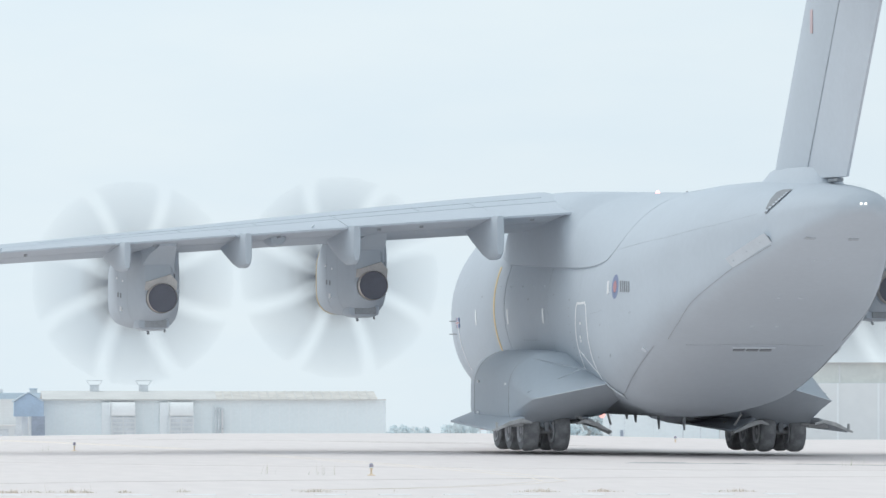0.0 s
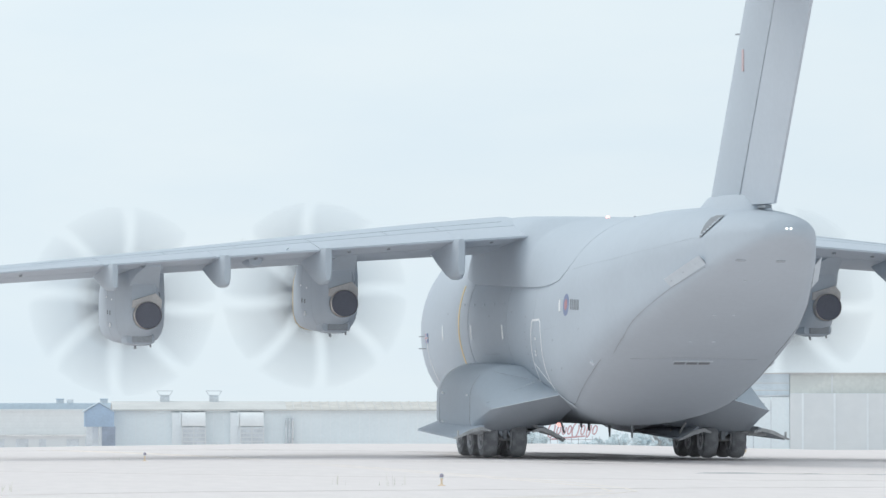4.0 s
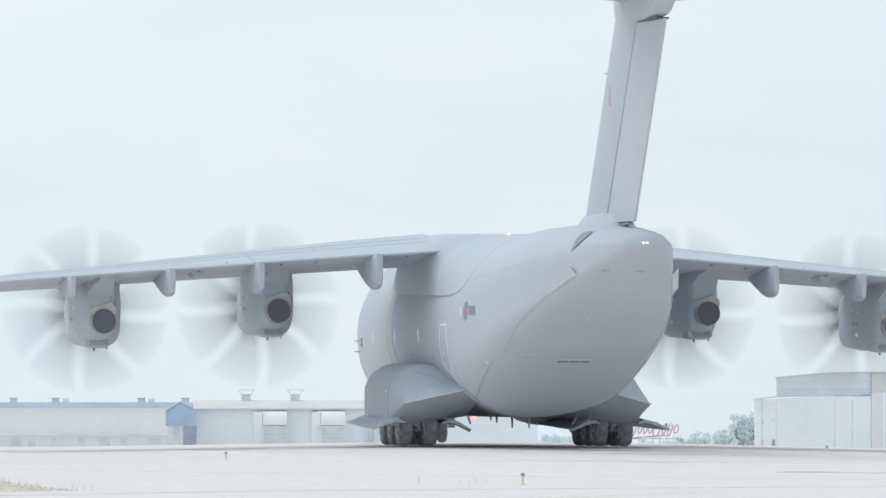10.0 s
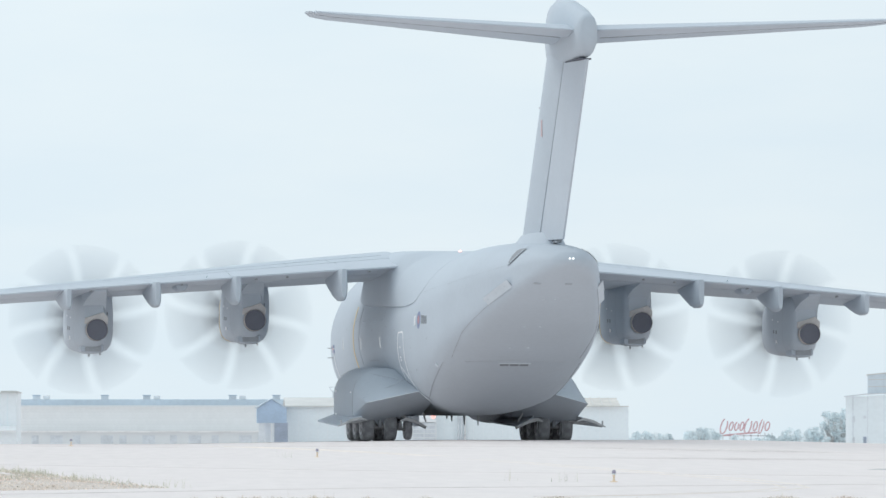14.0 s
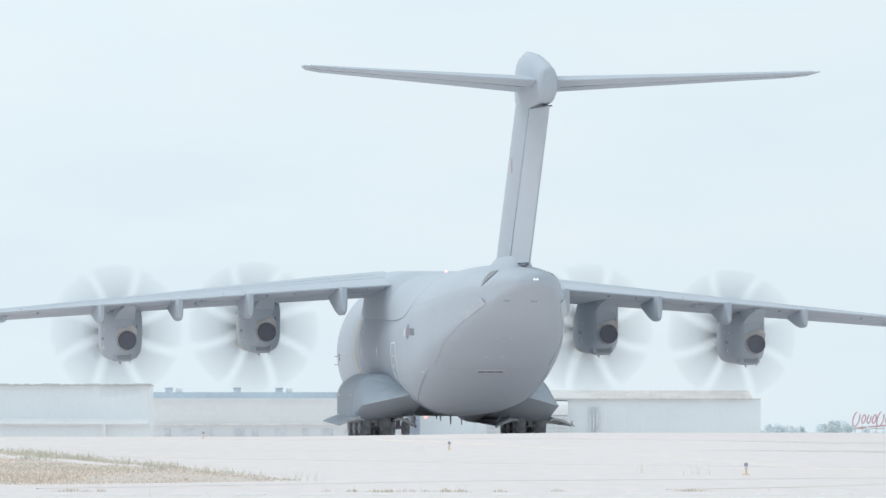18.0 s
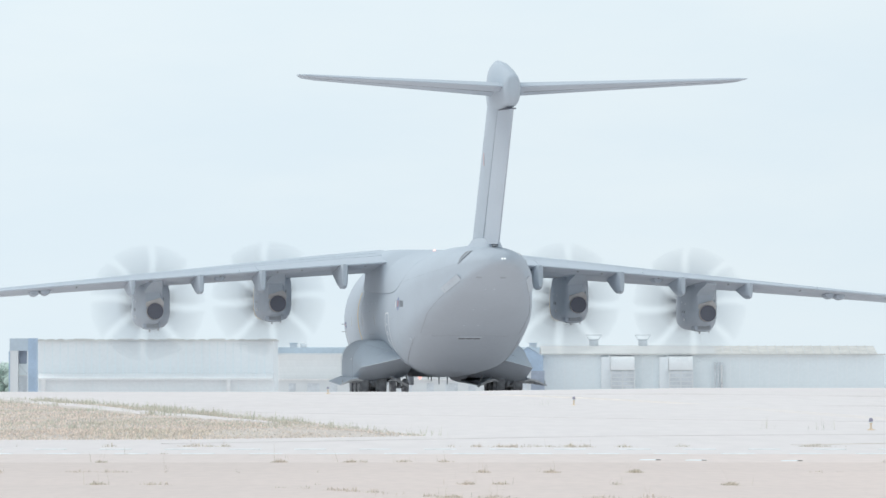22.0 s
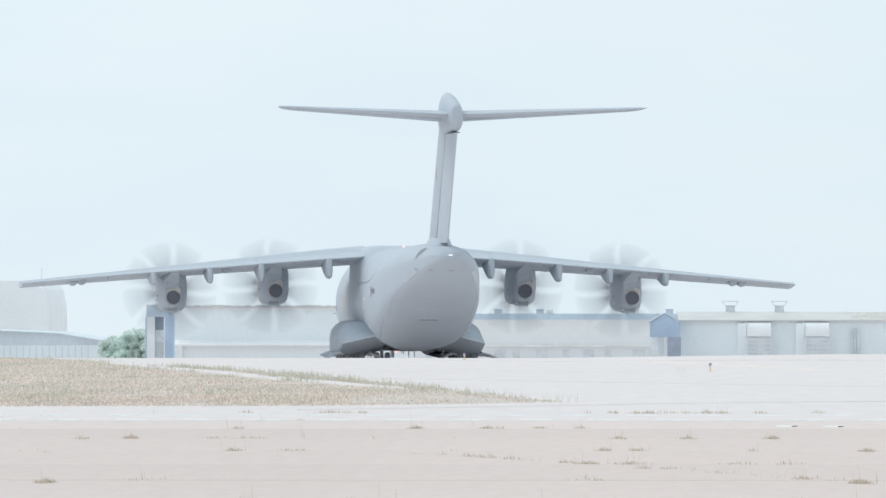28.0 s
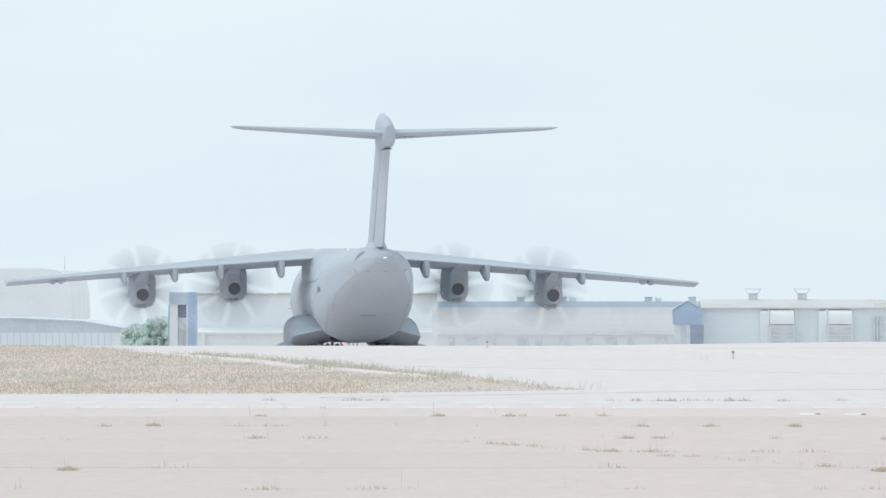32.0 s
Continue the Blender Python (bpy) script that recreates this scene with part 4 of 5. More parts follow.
    # panel seams of the fairing
    for k, yy in ((4, -0.3), (6, -4.72)):
        cx0, cz0 = s * 2.6, 1.6
        rr = [[(px + (px - cx0) * 0.006, y2, pz + (pz - cz0) * 0.006) for px, py, pz in rings[k][1:-1]] + [(px, y2, pz) for px, py, pz in rings[k][-2:0:-1]] for y2 in (yy, yy + 0.03)]
        part("fairing_seam", loft(rr), SEAM, spon)
    # gear doors, hanging open
    def leaf(pts, th, name, label):
        bm = bmesh.new()
        n0 = [bm.verts.new(p) for p in pts]
        n1 = [bm.verts.new((p[0], p[1], p[2] - th)) for p in pts]
        bm.faces.new(n0)
        bm.faces.new(n1[::-1])
        for a in range(len(pts)):
            b = (a + 1) % len(pts)
            bm.faces.new((n0[a], n0[b], n1[b], n1[a]))
        return part(name, bm, PAINT_FLAP, aircraft, label)
    dr = leaf([(s * 3.72, 0.7, 0.98), (s * 4.40, 0.5, 0.72), (s * 4.66, -5.9, 0.56), (s * 4.5, -6.15, 0.62), (s * 3.85, -6.1, 0.88)], 0.05, "gear_door", "open outer landing gear door")
    part("door_bracket", loft([[(s * x, y, z - h) for y, h in ((-6.12, 0.0), (-6.26, 0.0), (-6.26, d), (-6.12, d))] for x, z, d in ((3.7, 0.76, 0.05), (3.95, 0.84, 0.09), (4.25, 0.77, 0.10), (4.55, 0.62, 0.07), (4.70, 0.55, 0.04))]), STEEL, dr, "grey door bracket")
    part("door_lug", box(s * 4.6 - 0.02, s * 4.6 + 0.02, -6.24, -6.14, 0.6, 0.74), STEEL, dr)
    for yy in (-0.6, -2.4, -4.2, -5.4):
        part("door_arm", bar((s * 3.55, yy, 0.72), (s * 4.1, yy, 0.70), 0.035), STEEL, dr)
        part("door_rib", box(s * 4.0 - 0.26, s * 4.0 + 0.26, yy - 0.03, yy + 0.03, 0.62, 0.72, 0.01), STEEL, dr)
    dr = leaf([(s * 2.3, 0.3, 0.96), (s * 1.4, -1.5, 0.72), (s * 1.62, -5.9, 0.56), (s * 2.2, -6.0, 0.88)], 0.05, "inner_gear_door", "open inner landing gear door")
    part("door_bracket", loft([[(s * x, y, z - h) for y, h in ((-6.02, 0.0), (-6.18, 0.0), (-6.18, d), (-6.02, d))] for x, z, d in ((2.5, 0.74, 0.05), (2.3, 0.83, 0.10), (2.0, 0.76, 0.12), (1.74, 0.61, 0.08), (1.6, 0.53, 0.04))]), STEEL, dr, "grey door bracket")
    part("door_stay", bar((s * 1.75, -6.3, 0.98), (s * 1.62, -6.1, 0.70), 0.03), STEEL, dr)
    for yy in (-1.6, -4.2):
        part("door_arm", bar((s * 2.5, yy, 0.72), (s * 1.8, yy, 0.74), 0.035), STEEL, dr)
    part("brake_hose", bar((s * 3.0, -5.05, 0.75), (s * 2.8, -5.1, 0.42), 0.03), PAINT_LIGHT, dr)
    part("brake_hose", bar((s * 3.3, -5.05, 0.75), (s * 3.12, -5.1, 0.62), 0.05), PAINT_LIGHT, dr)
    part("retract_strut", bar((s * 2.4, -5.2, 0.95), (s * 1.6, -5.9, 0.48), 0.05), STEEL, dr)
leg = part("nose_gear_leg", bar((0, 9.4, 0.4), (0, 9.7, 1.3), 0.10, 12), STEEL, aircraft)
part("nose_gear_axle", bar((-0.42, 9.4, 0.4), (0.42, 9.4, 0.4), 0.06, 10), STEEL, leg)
part("drag_brace", bar((0, 9.5, 0.7), (0, 10.4, 1.3), 0.05, 8), STEEL, leg)
for s in (-1, 1):
    w = part("nose_wheel", turned([(-0.12, 0.22), (-0.14, 0.30), (-0.12, 0.36), (-0.06, 0.395), (0, 0.4), (0.06, 0.395), (0.12, 0.36), (0.14, 0.30), (0.12, 0.22)], (0, 0, 0), "x", 28), RUBBER_HAZED, aircraft, "black rubber tyre, greyed in colour for haze", True, m=pose(s * 0.3, 9.4, 0.4))
    part("rim", turned([(-0.11, 0.03), (-0.12, 0.225), (0.12, 0.225), (0.11, 0.03)], (0, 0, 0), "x", 20), RIM, w, "", True)
    part("nose_gear_door", box(s * 0.62 - 0.02, s * 0.62 + 0.02, 8.8, 10.9, 0.5, 1.2, 0.01), PAINT_FLAP, aircraft)
    part("taxi_lamp", turned([(0, 0.09), (0.1, 0.1), (0.14, 0.02)], (s * 0.2, 9.75, 0.95), "y", 12), GLASS, leg)

# lamps and aerials
part("tail_lamp", turned([(-0.06, 0.006), (-0.035, 0.024), (0.12, 0.028)], (-0.055, -24.60, 5.96), "y", 12), L_WHITE, aircraft, "bright white tail lamp", True)
part("tail_lamp", turned([(-0.06, 0.006), (-0.035, 0.024), (0.12, 0.028)], (0.055, -24.60, 5.96), "y", 12), L_WHITE, aircraft, "bright white tail lamp", True)
bz = part("beacon", turned([(0, 0.06), (0.04, 0.06), (0.08, 0.04), (0.10, 0.01)], (-0.45, -6.2, 6.55), "z", 14), L_RED, aircraft, "red anti-collision beacon, lit", True)
part("beacon_base", turned([(-0.25, 0.10), (0.0, 0.09)], (-0.45, -6.2, 6.55), "z", 14), PAINT_LIGHT, bz)
part("beacon", turned([(0, 0.085), (-0.06, 0.085), (-0.12, 0.04)], (0, 1.92, 0.91), "z", 14), L_RED, aircraft, "red belly beacon, lit", True)
for x, y, h in ((0.0, -7.3, 0.36), (0.0, -4.54, 0.36), (0.0, -1.94, 0.22), (0.0, -0.93, 0.14)):
    part("blade_aerial", loft([[(x - 0.02, y + 0.12, 0.93), (x + 0.02, y + 0.12, 0.93), (x + 0.02, y - 0.12, 0.93), (x - 0.02, y - 0.12, 0.93)], [(x - 0.012, y + 0.0, 0.93 - h), (x + 0.012, y + 0.0, 0.93 - h), (x + 0.012, y - 0.1, 0.93 - h), (x - 0.012, y - 0.1, 0.93 - h)]]), SEAM, aircraft)
for x, y in ((0.1, -7.1), (0.1, -8.4)):
    part("top_aerial", box(x - 0.02, x + 0.02, y - 0.05, y + 0.05, 6.45, 6.62, 0.01), SEAM, aircraft)
for z in (3.35, 3.0):
    part("pitot_probe", bar((-2.6, 7.6, z), (-2.92, 7.85, z), 0.014), SEAM, aircraft)


# ---- far buildings ----
def base_z(x, y):
    return float(gz(x, y)) - 0.3


def wall_ribs(x0, x1, y, z0, z1, step, mat, parent, name, depth=0.05, w=0.08):
    """Upright ribs of a sheet wall, on its near face."""
    me = None
    n = int((x1 - x0) / step)
    for i in range(1, n):
        if me is None:
            first = part(name, box(-w / 2, w / 2, -depth, 0.02, z0, z1), mat, parent, m=pose(x0 + i * step, y, 0))
            me = first.data
        else:
            o = new(name, me)
            o.parent = parent
            o.matrix_basis = pose(x0 + i * step, y, 0)


def roof(x0, x1, y0, y1, ze, zr, th, mat, name, parent, label=""):
    ym = (y0 + y1) / 2
    rings = [[(x, y0 - 0.3, ze - 0.1), (x, y0 - 0.3, ze - 0.1 + th), (x, ym, zr + th), (x, y1 + 0.3, ze - 0.1 + th), (x, y1 + 0.3, ze - 0.1), (x, ym, zr)] for x in (x0, x1)]
    return part(name, loft(rings), mat, parent, label)


# long pale shed with hooded loading doors and a blue porch
shed = thing("warehouse", "long pale sheet-metal warehouse with hooded loading doors and shallow roof", "building")
zb = base_z(30, 760)
part("wall", box(13.95, 50.9, 760, 772, zb, -0.1), CLAD, shed, "pale blue-white sheet wall")
roof(13.8, 32.6, 760, 772, -0.05, 0.72, 0.10, ROOFW, "roof", shed, "pale cream sheet roof")
roof(32.62, 50.0, 760, 772, -0.05, 0.70, 0.08, TILE, "roof", shed, "weathered tiled roof")
wall_ribs(14.2, 50.7, 760, zb, -0.15, 1.05, CLAD2, shed, "rib", 0.03, 0.05)
for i in range(17):
    xx = 33.4 + i * 0.98
    part("roof_rib", loft([[(xx - 0.05, 759.75, -0.04), (xx + 0.05, 759.75, -0.04), (xx + 0.05, 759.75, 0.02), (xx - 0.05, 759.75, 0.02)], [(xx - 0.05, 765.9, 0.80), (xx + 0.05, 765.9, 0.80), (xx + 0.05, 765.9, 0.86), (xx - 0.05, 765.9, 0.86)]]), ROOFW, shed)
part("gutter", box(13.8, 50.9, 759.55, 759.7, -0.2, -0.08), ROOFW, shed)
for x0 in (21.2, 27.46):
    x1 = x0 + 2.6
    rings = []
    for x in (x0, x1):
        r = [(x, 759.9, -0.3)]
        for i in range(9):
            a = radians(90 * i / 8)
            r.append((x, 759.9 - 1.5 * math.sin(a), -1.85 + 1.55 * math.cos(a)))
        r.append((x, 759.9, -1.85))
        rings.append(r)
    hood = part("door_hood", loft(rings), AWN, shed, "curved bright metal hood over the loading door", True)
    part("hood_side", box(x0 - 0.18, x0 - 0.04, 758.6, 759.9, -1.9, -0.28), CLAD2, hood)
    part("shutter", box(x0 + 0.1, x1 - 0.05, 758.5, 759.95, zb, -1.9), SHUT, shed, "grey roller shutter")
    for k in range(5):
        part("shutter_rail", box(x0 + 0.1, x1 - 0.05, 758.42, 758.52, -2.2 - 0.45 * k, -2.1 - 0.45 * k), PLASTER, shed)
    for xx in (x0 + 0.02, x0 + 1.25, x1 - 0.08):
        part("door_post", box(xx, xx + 0.12, 758.36, 758.48, zb, -1.9), PLASTER, shed)
    part("side_screen", box(x0 - 1.0, x0 + 0.1, 759.3, 759.95, zb, -0.4), CLAD2, shed)
for x0 in (18.82, 24.15):
    v = thing("roof_ventilator", "grey rooftop ventilator with flared top", "ventilator", group="roof ventilators")
    xm = x0 + 0.77
    part("housing", box(xm - 0.5, xm + 0.5, 765.6, 766.6, 0.55, 1.32), SHUT, v)
    part("flare", loft([[(xm - w, y0, z), (xm + w, y0, z), (xm + w, y1, z), (xm - w, y1, z)] for w, y0, y1, z in ((0.42, 765.7, 766.5, 1.32), (0.55, 765.6, 766.6, 1.5))]), SHUT, v)
    for sx in (-1, 1):
        part("strut", bar((xm + sx * 0.5, 766, 1.4), (xm + sx * 0.85, 766, 1.95), 0.04), SHUT, v)
    part("rim", box(xm - 0.88, xm + 0.88, 765.95, 766.05, 1.9, 1.98), SHUT, v)
for x in (32.5, 32.85, 33.2):
    p = thing("flue_pipe", "upright grey flue pipe on the warehouse wall", "pipe", group="flue pipes")
    part("pipe", bar((x, 759.6, zb), (x, 759.6, -1.15 - 0.15 * (x - 32.5)), 0.11, 10), METAL if x > 33 else SHUT, p)
    part("cap", bar((x, 759.6, -1.12 - 0.15 * (x - 32.5)), (x, 759.6, -0.98), 0.15, 10), SHUT, p)
porch = thing("gabled_porch", "blue sheet-metal gabled porch at the warehouse end", "porch")
rings = [[(10.75, y, -1.9), (10.75, y, -0.35), (12.3, y, 0.62), (13.92, y, -0.35), (13.92, y, -1.9)] for y in (756.4, 760.5)]
part("gable", loft(rings), BLUEP, porch, "pale blue gable front")
part("gable_roof", loft([[(10.55, y, -0.36), (10.6, y, -0.26), (12.3, y, 0.74), (14.02, y, -0.26), (14.07, y, -0.36), (12.3, y, 0.64)] for y in (756.2, 761.0)]), BLUEG, porch)
part("leg", box(10.95, 11.55, 756.5, 757.3, zb, -1.9), SHUT, porch)
part("leg", box(12.35, 12.6, 756.5, 757.3, zb, -1.9), SHUT, porch)
part("rear_panel", box(11.6, 12.3, 759.9, 760.3, zb, -1.9), CLAD2, porch)
part("side_door", box(12.62, 14.05, 756.45, 757.0, zb, -1.86), DOORG, porch, "dark blue-grey door leaf")

# limestone hall with a flat blue-grey roof edge
hall = thing("limestone_hall", "long pale limestone hall with blue-grey roof edge and low annex", "building")
zb = base_z(0, 800)
part("wall", box(-15.9, 42, 800, 830, zb, -0.18), STONE_J, hall, "pale limestone wall")
part("roof_edge", box(-15.9, 42, 804, 830, -0.18, 0.54), BLUEG, hall, "blue-grey roof edge")
part("coping", box(-16.0, 42, 799.7, 800.4, -0.28, -0.12), PLASTER, hall)
part("annex", box(-15.8, 42, 796.5, 800, zb, -3.12), PLASTER, hall, "low whitewashed annex wall")
part("annex_coping", box(-15.9, 42, 796.2, 800, -3.16, -3.02), STONE_J, hall)
for x in (-13.4, -5.6, -0.8, 9.0, 14.0):
    sk = thing("roof_light", "small white box roof light", "roof light", group="roof lights")
    part("curb", box(x - 0.75, x + 0.1, 806, 808, 0.5, 0.98, 0.04), SHUT, sk)
    part("cap", box(x - 0.82, x + 0.17, 805.9, 808.1, 0.98, 1.06), BLUEG, sk)
    if x not in (-5.6, 14.0):
        part("dome", box(x + 0.45, x + 1.2, 806.2, 807.8, 0.54, 1.02, 0.08), AWN, sk, "bright white dome")
# annex openings
for i in range(14):
    x = -14.6 + i * 2.6 + (0.5 if i % 3 == 0 else 0)
    wd = part("opening", box(x, x + (1.4 if i % 2 else 0.8), 796.42, 796.7, zb, -3.5), SHUT, hall)
blk = None
rs = random.Random(5)
for r in range(4):
    for c in range(46):
        x = -15.8 + c * 0.62 + (0.31 if r % 2 else 0)
        z = -2.98 + r * 0.70
        if x > 12.2:
            continue
        if blk is None:
            blk = part("stone_block", box(0, 0.612, -0.014, 0.02, 0, 0.69), STONE, hall)
            blk.matrix_basis = pose(x, 800, z)
            me = blk.data
        else:
            o = new("stone_block", me)
            o.parent = hall
            o.matrix_basis = pose(x, 800 - rs.random() * 0.006, z)

# corrugated white depot with a canopy
depot = thing("corrugated_depot", "white corrugated depot with a bright canopy along its front", "building")
zb = base_z(-25, 700)
part("wall", box(-37.4, -13.9, 700, 724, zb, 1.32), CLAD2, depot, "white corrugated sheet wall")
wall_ribs(-37.4, -13.9, 700, -1.9, 1.3, 0.78, CLAD, depot, "rib", 0.05, 0.12)
part("parapet", box(-37.6, -13.8, 699.6, 724, 1.3, 1.42), ROOFW, depot)
part("canopy", loft([[(x, 700, -1.93), (x, 700, -1.86), (x, 697.6, -2.34), (x, 697.6, -2.41)] for x in (-37.2, -13.9)]), AWN, depot, "bright white canopy")
part("canopy_fascia", box(-37.2, -13.9, 697.46, 697.58, -2.50, -2.33), AWN, depot)
for i in range(23):
    x = -36.7 + i * 1.0
    part("canopy_rib", loft([[(x, 699.98, -1.85), (x + 0.07, 699.98, -1.85), (x + 0.07, 699.98, -1.81), (x, 699.98, -1.81)], [(x, 697.5, -2.335), (x + 0.07, 697.5, -2.335), (x + 0.07, 697.5, -2.295), (x, 697.5, -2.295)]]), CLAD2, depot)
for i in (0, 3):
    part("canopy_post", box(-36.8 + i * 6.1, -36.4 + i * 6.1, 697.5, 697.8, zb, -2.44), AWN, depot, "white canopy post")
part("bay_wall", box(-37.3, -14.0, 698.02, 700, zb, -2.46), CLAD, depot)
for i in range(13):
    x = -37.1 + i * 1.8
    part("bay_panel", box(x, x + 1.74, 698.0, 698.3, zb, -2.46), CLAD2, depot)
for i in range(24):
    x = -37.5 + i * 1.0
    part("ridge_tile", loft([[(x + dx, y, 1.42 + h) for dx, h in ((0, 0), (0.12, 0.08), (0.5, 0.11 + 0.02 * (i % 3)), (0.88, 0.08), (0.98, 0))] for y in (699.8, 701)]), ROOFW, depot)
for i in range(5):
    x = -34 + i * 4.6
    v = thing("ridge_vent", "low ridge ventilator on the depot roof", "ventilator", group="ridge vents")
    part("hood", box(x, x + 1.3, 706, 708, 1.42, 1.58, 0.05), ROOFW, v)

# blue portal tower
tower = thing("portal_tower", "blue and white steel portal tower with a dark opening", "tower")
zb = base_z(-34, 620)
part("post", box(-35.48, -34.76, 620, 622.5, zb, 1.5), PLASTER, tower, "off-white post")
part("post", box(-33.86, -33.15, 619.8, 622.5, zb, 1.64), BLUEP, tower, "blue painted post")
part("lintel", box(-35.5, -33.84, 619.9, 622.5, 0.55, 1.62), BLUEG, tower, "blue-grey lintel")
part("inner_edge", box(-33.98, -33.865, 619.95, 622.3, zb, 0.5), CLAD2, tower, "white inner edge")
part("outer_edge", box(-35.58, -35.49, 619.95, 622.3, zb, 0.5), BLUEP, tower, "narrow blue edge")
part("infill", box(-34.74, -34.0, 620.7, 621.0, -1.62, -0.62), CLAD, tower, "pale middle panel")
# no real shutter: a dark panel paints the shade inside the opening
part("shutter", box(-34.74, -34.0, 620.8, 621.0, -0.6, 0.54), DOORG, tower, "panel coloured dark as the recess's shade under the lintel")
part("lower_panel", box(-34.74, -34.0, 620.75, 621.0, zb, -1.64), SHUT, tower, "grey lower panel")
part("sill", box(-34.76, -33.98, 620.6, 620.8, -1.7, -1.6), PLASTER, tower)
part("brace", bar((-34.7, 620.6, -0.66), (-34.02, 620.6, -1.5), 0.03, 6), SHUT, tower)

# grey shed and pale tank far away
farshed = thing("low_grey_shed", "low grey shed with a shallow sloping roof", "building")
zb = base_z(-55, 760)
part("wall", box(-75, -48.8, 760, 780, zb, -2.8), CLAD, farshed)
wall_ribs(-75, -48.8, 760, zb, -2.85, 0.7, HANG, farshed, "rib", 0.05, 0.1)
part("roof", loft([[(x, 759.5, z - 0.12), (x, 759.5, z), (x, 781, z), (x, 781, z - 0.12)] for x, z in ((-75, -1.1), (-60, -1.15), (-53, -1.45), (-48.5, -2.2))]), HANG, farshed, "grey sheet roof")
part("upper_wall", loft([[(x, 760.1, -2.8), (x, 760.1, z - 0.13), (x, 779, z - 0.13), (x, 779, -2.8)] for x, z in ((-75, -1.1), (-60, -1.15), (-53, -1.45), (-48.8, -2.15))]), HANG, farshed)
tank = thing("white_hangar", "pale rounded white hangar in the haze", "building")
zb = base_z(-75, 900)
rings = []
for y in (900, 940):
    rings.append([(-64.4, y, zb), (-64.4, y, -1.0), (-64.5, y, 1.5), (-64.9, y, 3.4), (-65.6, y, 4.4), (-67.5, y, 4.6), (-95, y, 4.6), (-95, y, zb)])
part("shell", loft(rings), CLAD2, tank, "", False)
part("mast", bar((-65.0, 901, 4.4), (-65.0, 901, 6.2), 0.05), SHUT, tank)

# hangar with sliding doors; its corner is the origin, its side wall runs straight away
hangar = thing("aircraft_hangar", "large pale hangar with tall sliding doors and a beige flat annex", "building", pose(63.3, 640, 0, 0, 0, -5.65))
zb = base_z(66, 640)
part("upper_block", loft([[(1.4, y, 1.25), (1.4, y, 3.0), (4.2, y, 3.28), (6.2, y, 3.43), (10.0, y, 3.5), (10.0, y, 1.4)] for y in (0.4, 28)]), HANG, hangar, "grey upper gable band")
part("upper_coping", loft([[(1.3, y, 3.0), (1.3, y, 3.09), (4.2, y, 3.37), (6.2, y, 3.52), (10.05, y, 3.59), (10.05, y, 3.5), (6.2, y, 3.43), (4.2, y, 3.28)] for y in (0.3, 28)]), ROOFW, hangar)
for z in (1.95, 2.6):
    part("band_seam", box(1.42, 10.0, 0.37, 0.41, z, z + 0.05), ROOFW, hangar)
part("side_bay", box(-0.62, 1.36, 0.2, 28, zb, 1.08), CLAD, hangar, "pale blue-white side bay")
part("eave", loft([[(x, 0.0, z - 0.12), (x, 0.0, z), (x, 0.6, z), (x, 0.6, z - 0.12)] for x, z in ((-0.75, 1.12), (1.4, 1.36), (10.0, 1.58))]), SHUT, hangar, "grey eave rail over the doors")
for x0, x1 in ((1.4, 4.0), (4.02, 6.66), (6.74, 8.26), (8.34, 9.98)):
    dr = part("sliding_door", loft([[(x, 0.12, zb), (x, 0.12, 1.08 + 0.032 * x), (x, 0.5, 1.08 + 0.032 * x), (x, 0.5, zb)] for x in (x0, x1)]), CLAD, hangar, "pale sliding hangar door")
    for k in range(1, 3):
        x = x0 + (x1 - x0) * k / 3
        part("door_seam", box(x - 0.012, x + 0.012, 0.105, 0.13, zb, 1.05), CLAD2, dr)
part("door_gap", box(1.36, 10.0, 0.15, 0.42, zb, 1.05), SHUT, hangar)
part("corner_pipe", box(0.0, 0.08, 0.12, 0.2, zb, 1.1), SHUT, hangar)
part("end_wall", box(10.02, 32, -0.3, 28, zb, 1.68), PLASTER, hangar, "white rendered wall")
part("annex_band", box(10.04, 32, 0.1, 28, 1.7, 3.45), HANGB, hangar, "beige upper wall band")
part("annex_coping", box(10.0, 32, -0.2, 28, 3.46, 3.58), ROOFW, hangar)
for x in (11.1, 14.0, 17.0, 20.7, 24.4):
    part("pilaster", box(x, x + 0.18, -0.42, -0.3, zb, 1.68), CLAD2, hangar)
for x in (13.8, 20.9):
    part("band_joint", box(x, x + 0.12, 0.02, 0.1, 1.72, 3.45), PLASTER, hangar)
part("wall_window", box(0.98, 1.26, 0.14, 0.22, -0.95, -0.7), SHUT, hangar)
part("wall_window", box(-0.02, 0.2, 0.14, 0.22, -1.3, -0.7), SHUT, hangar)
part("wall_door", box(0.98, 1.26, 0.14, 0.22, zb, -2.6), DOORG, hangar)
part("wall_door", box(-0.02, 0.2, 0.14, 0.22, zb, -2.6), SHUT, hangar)

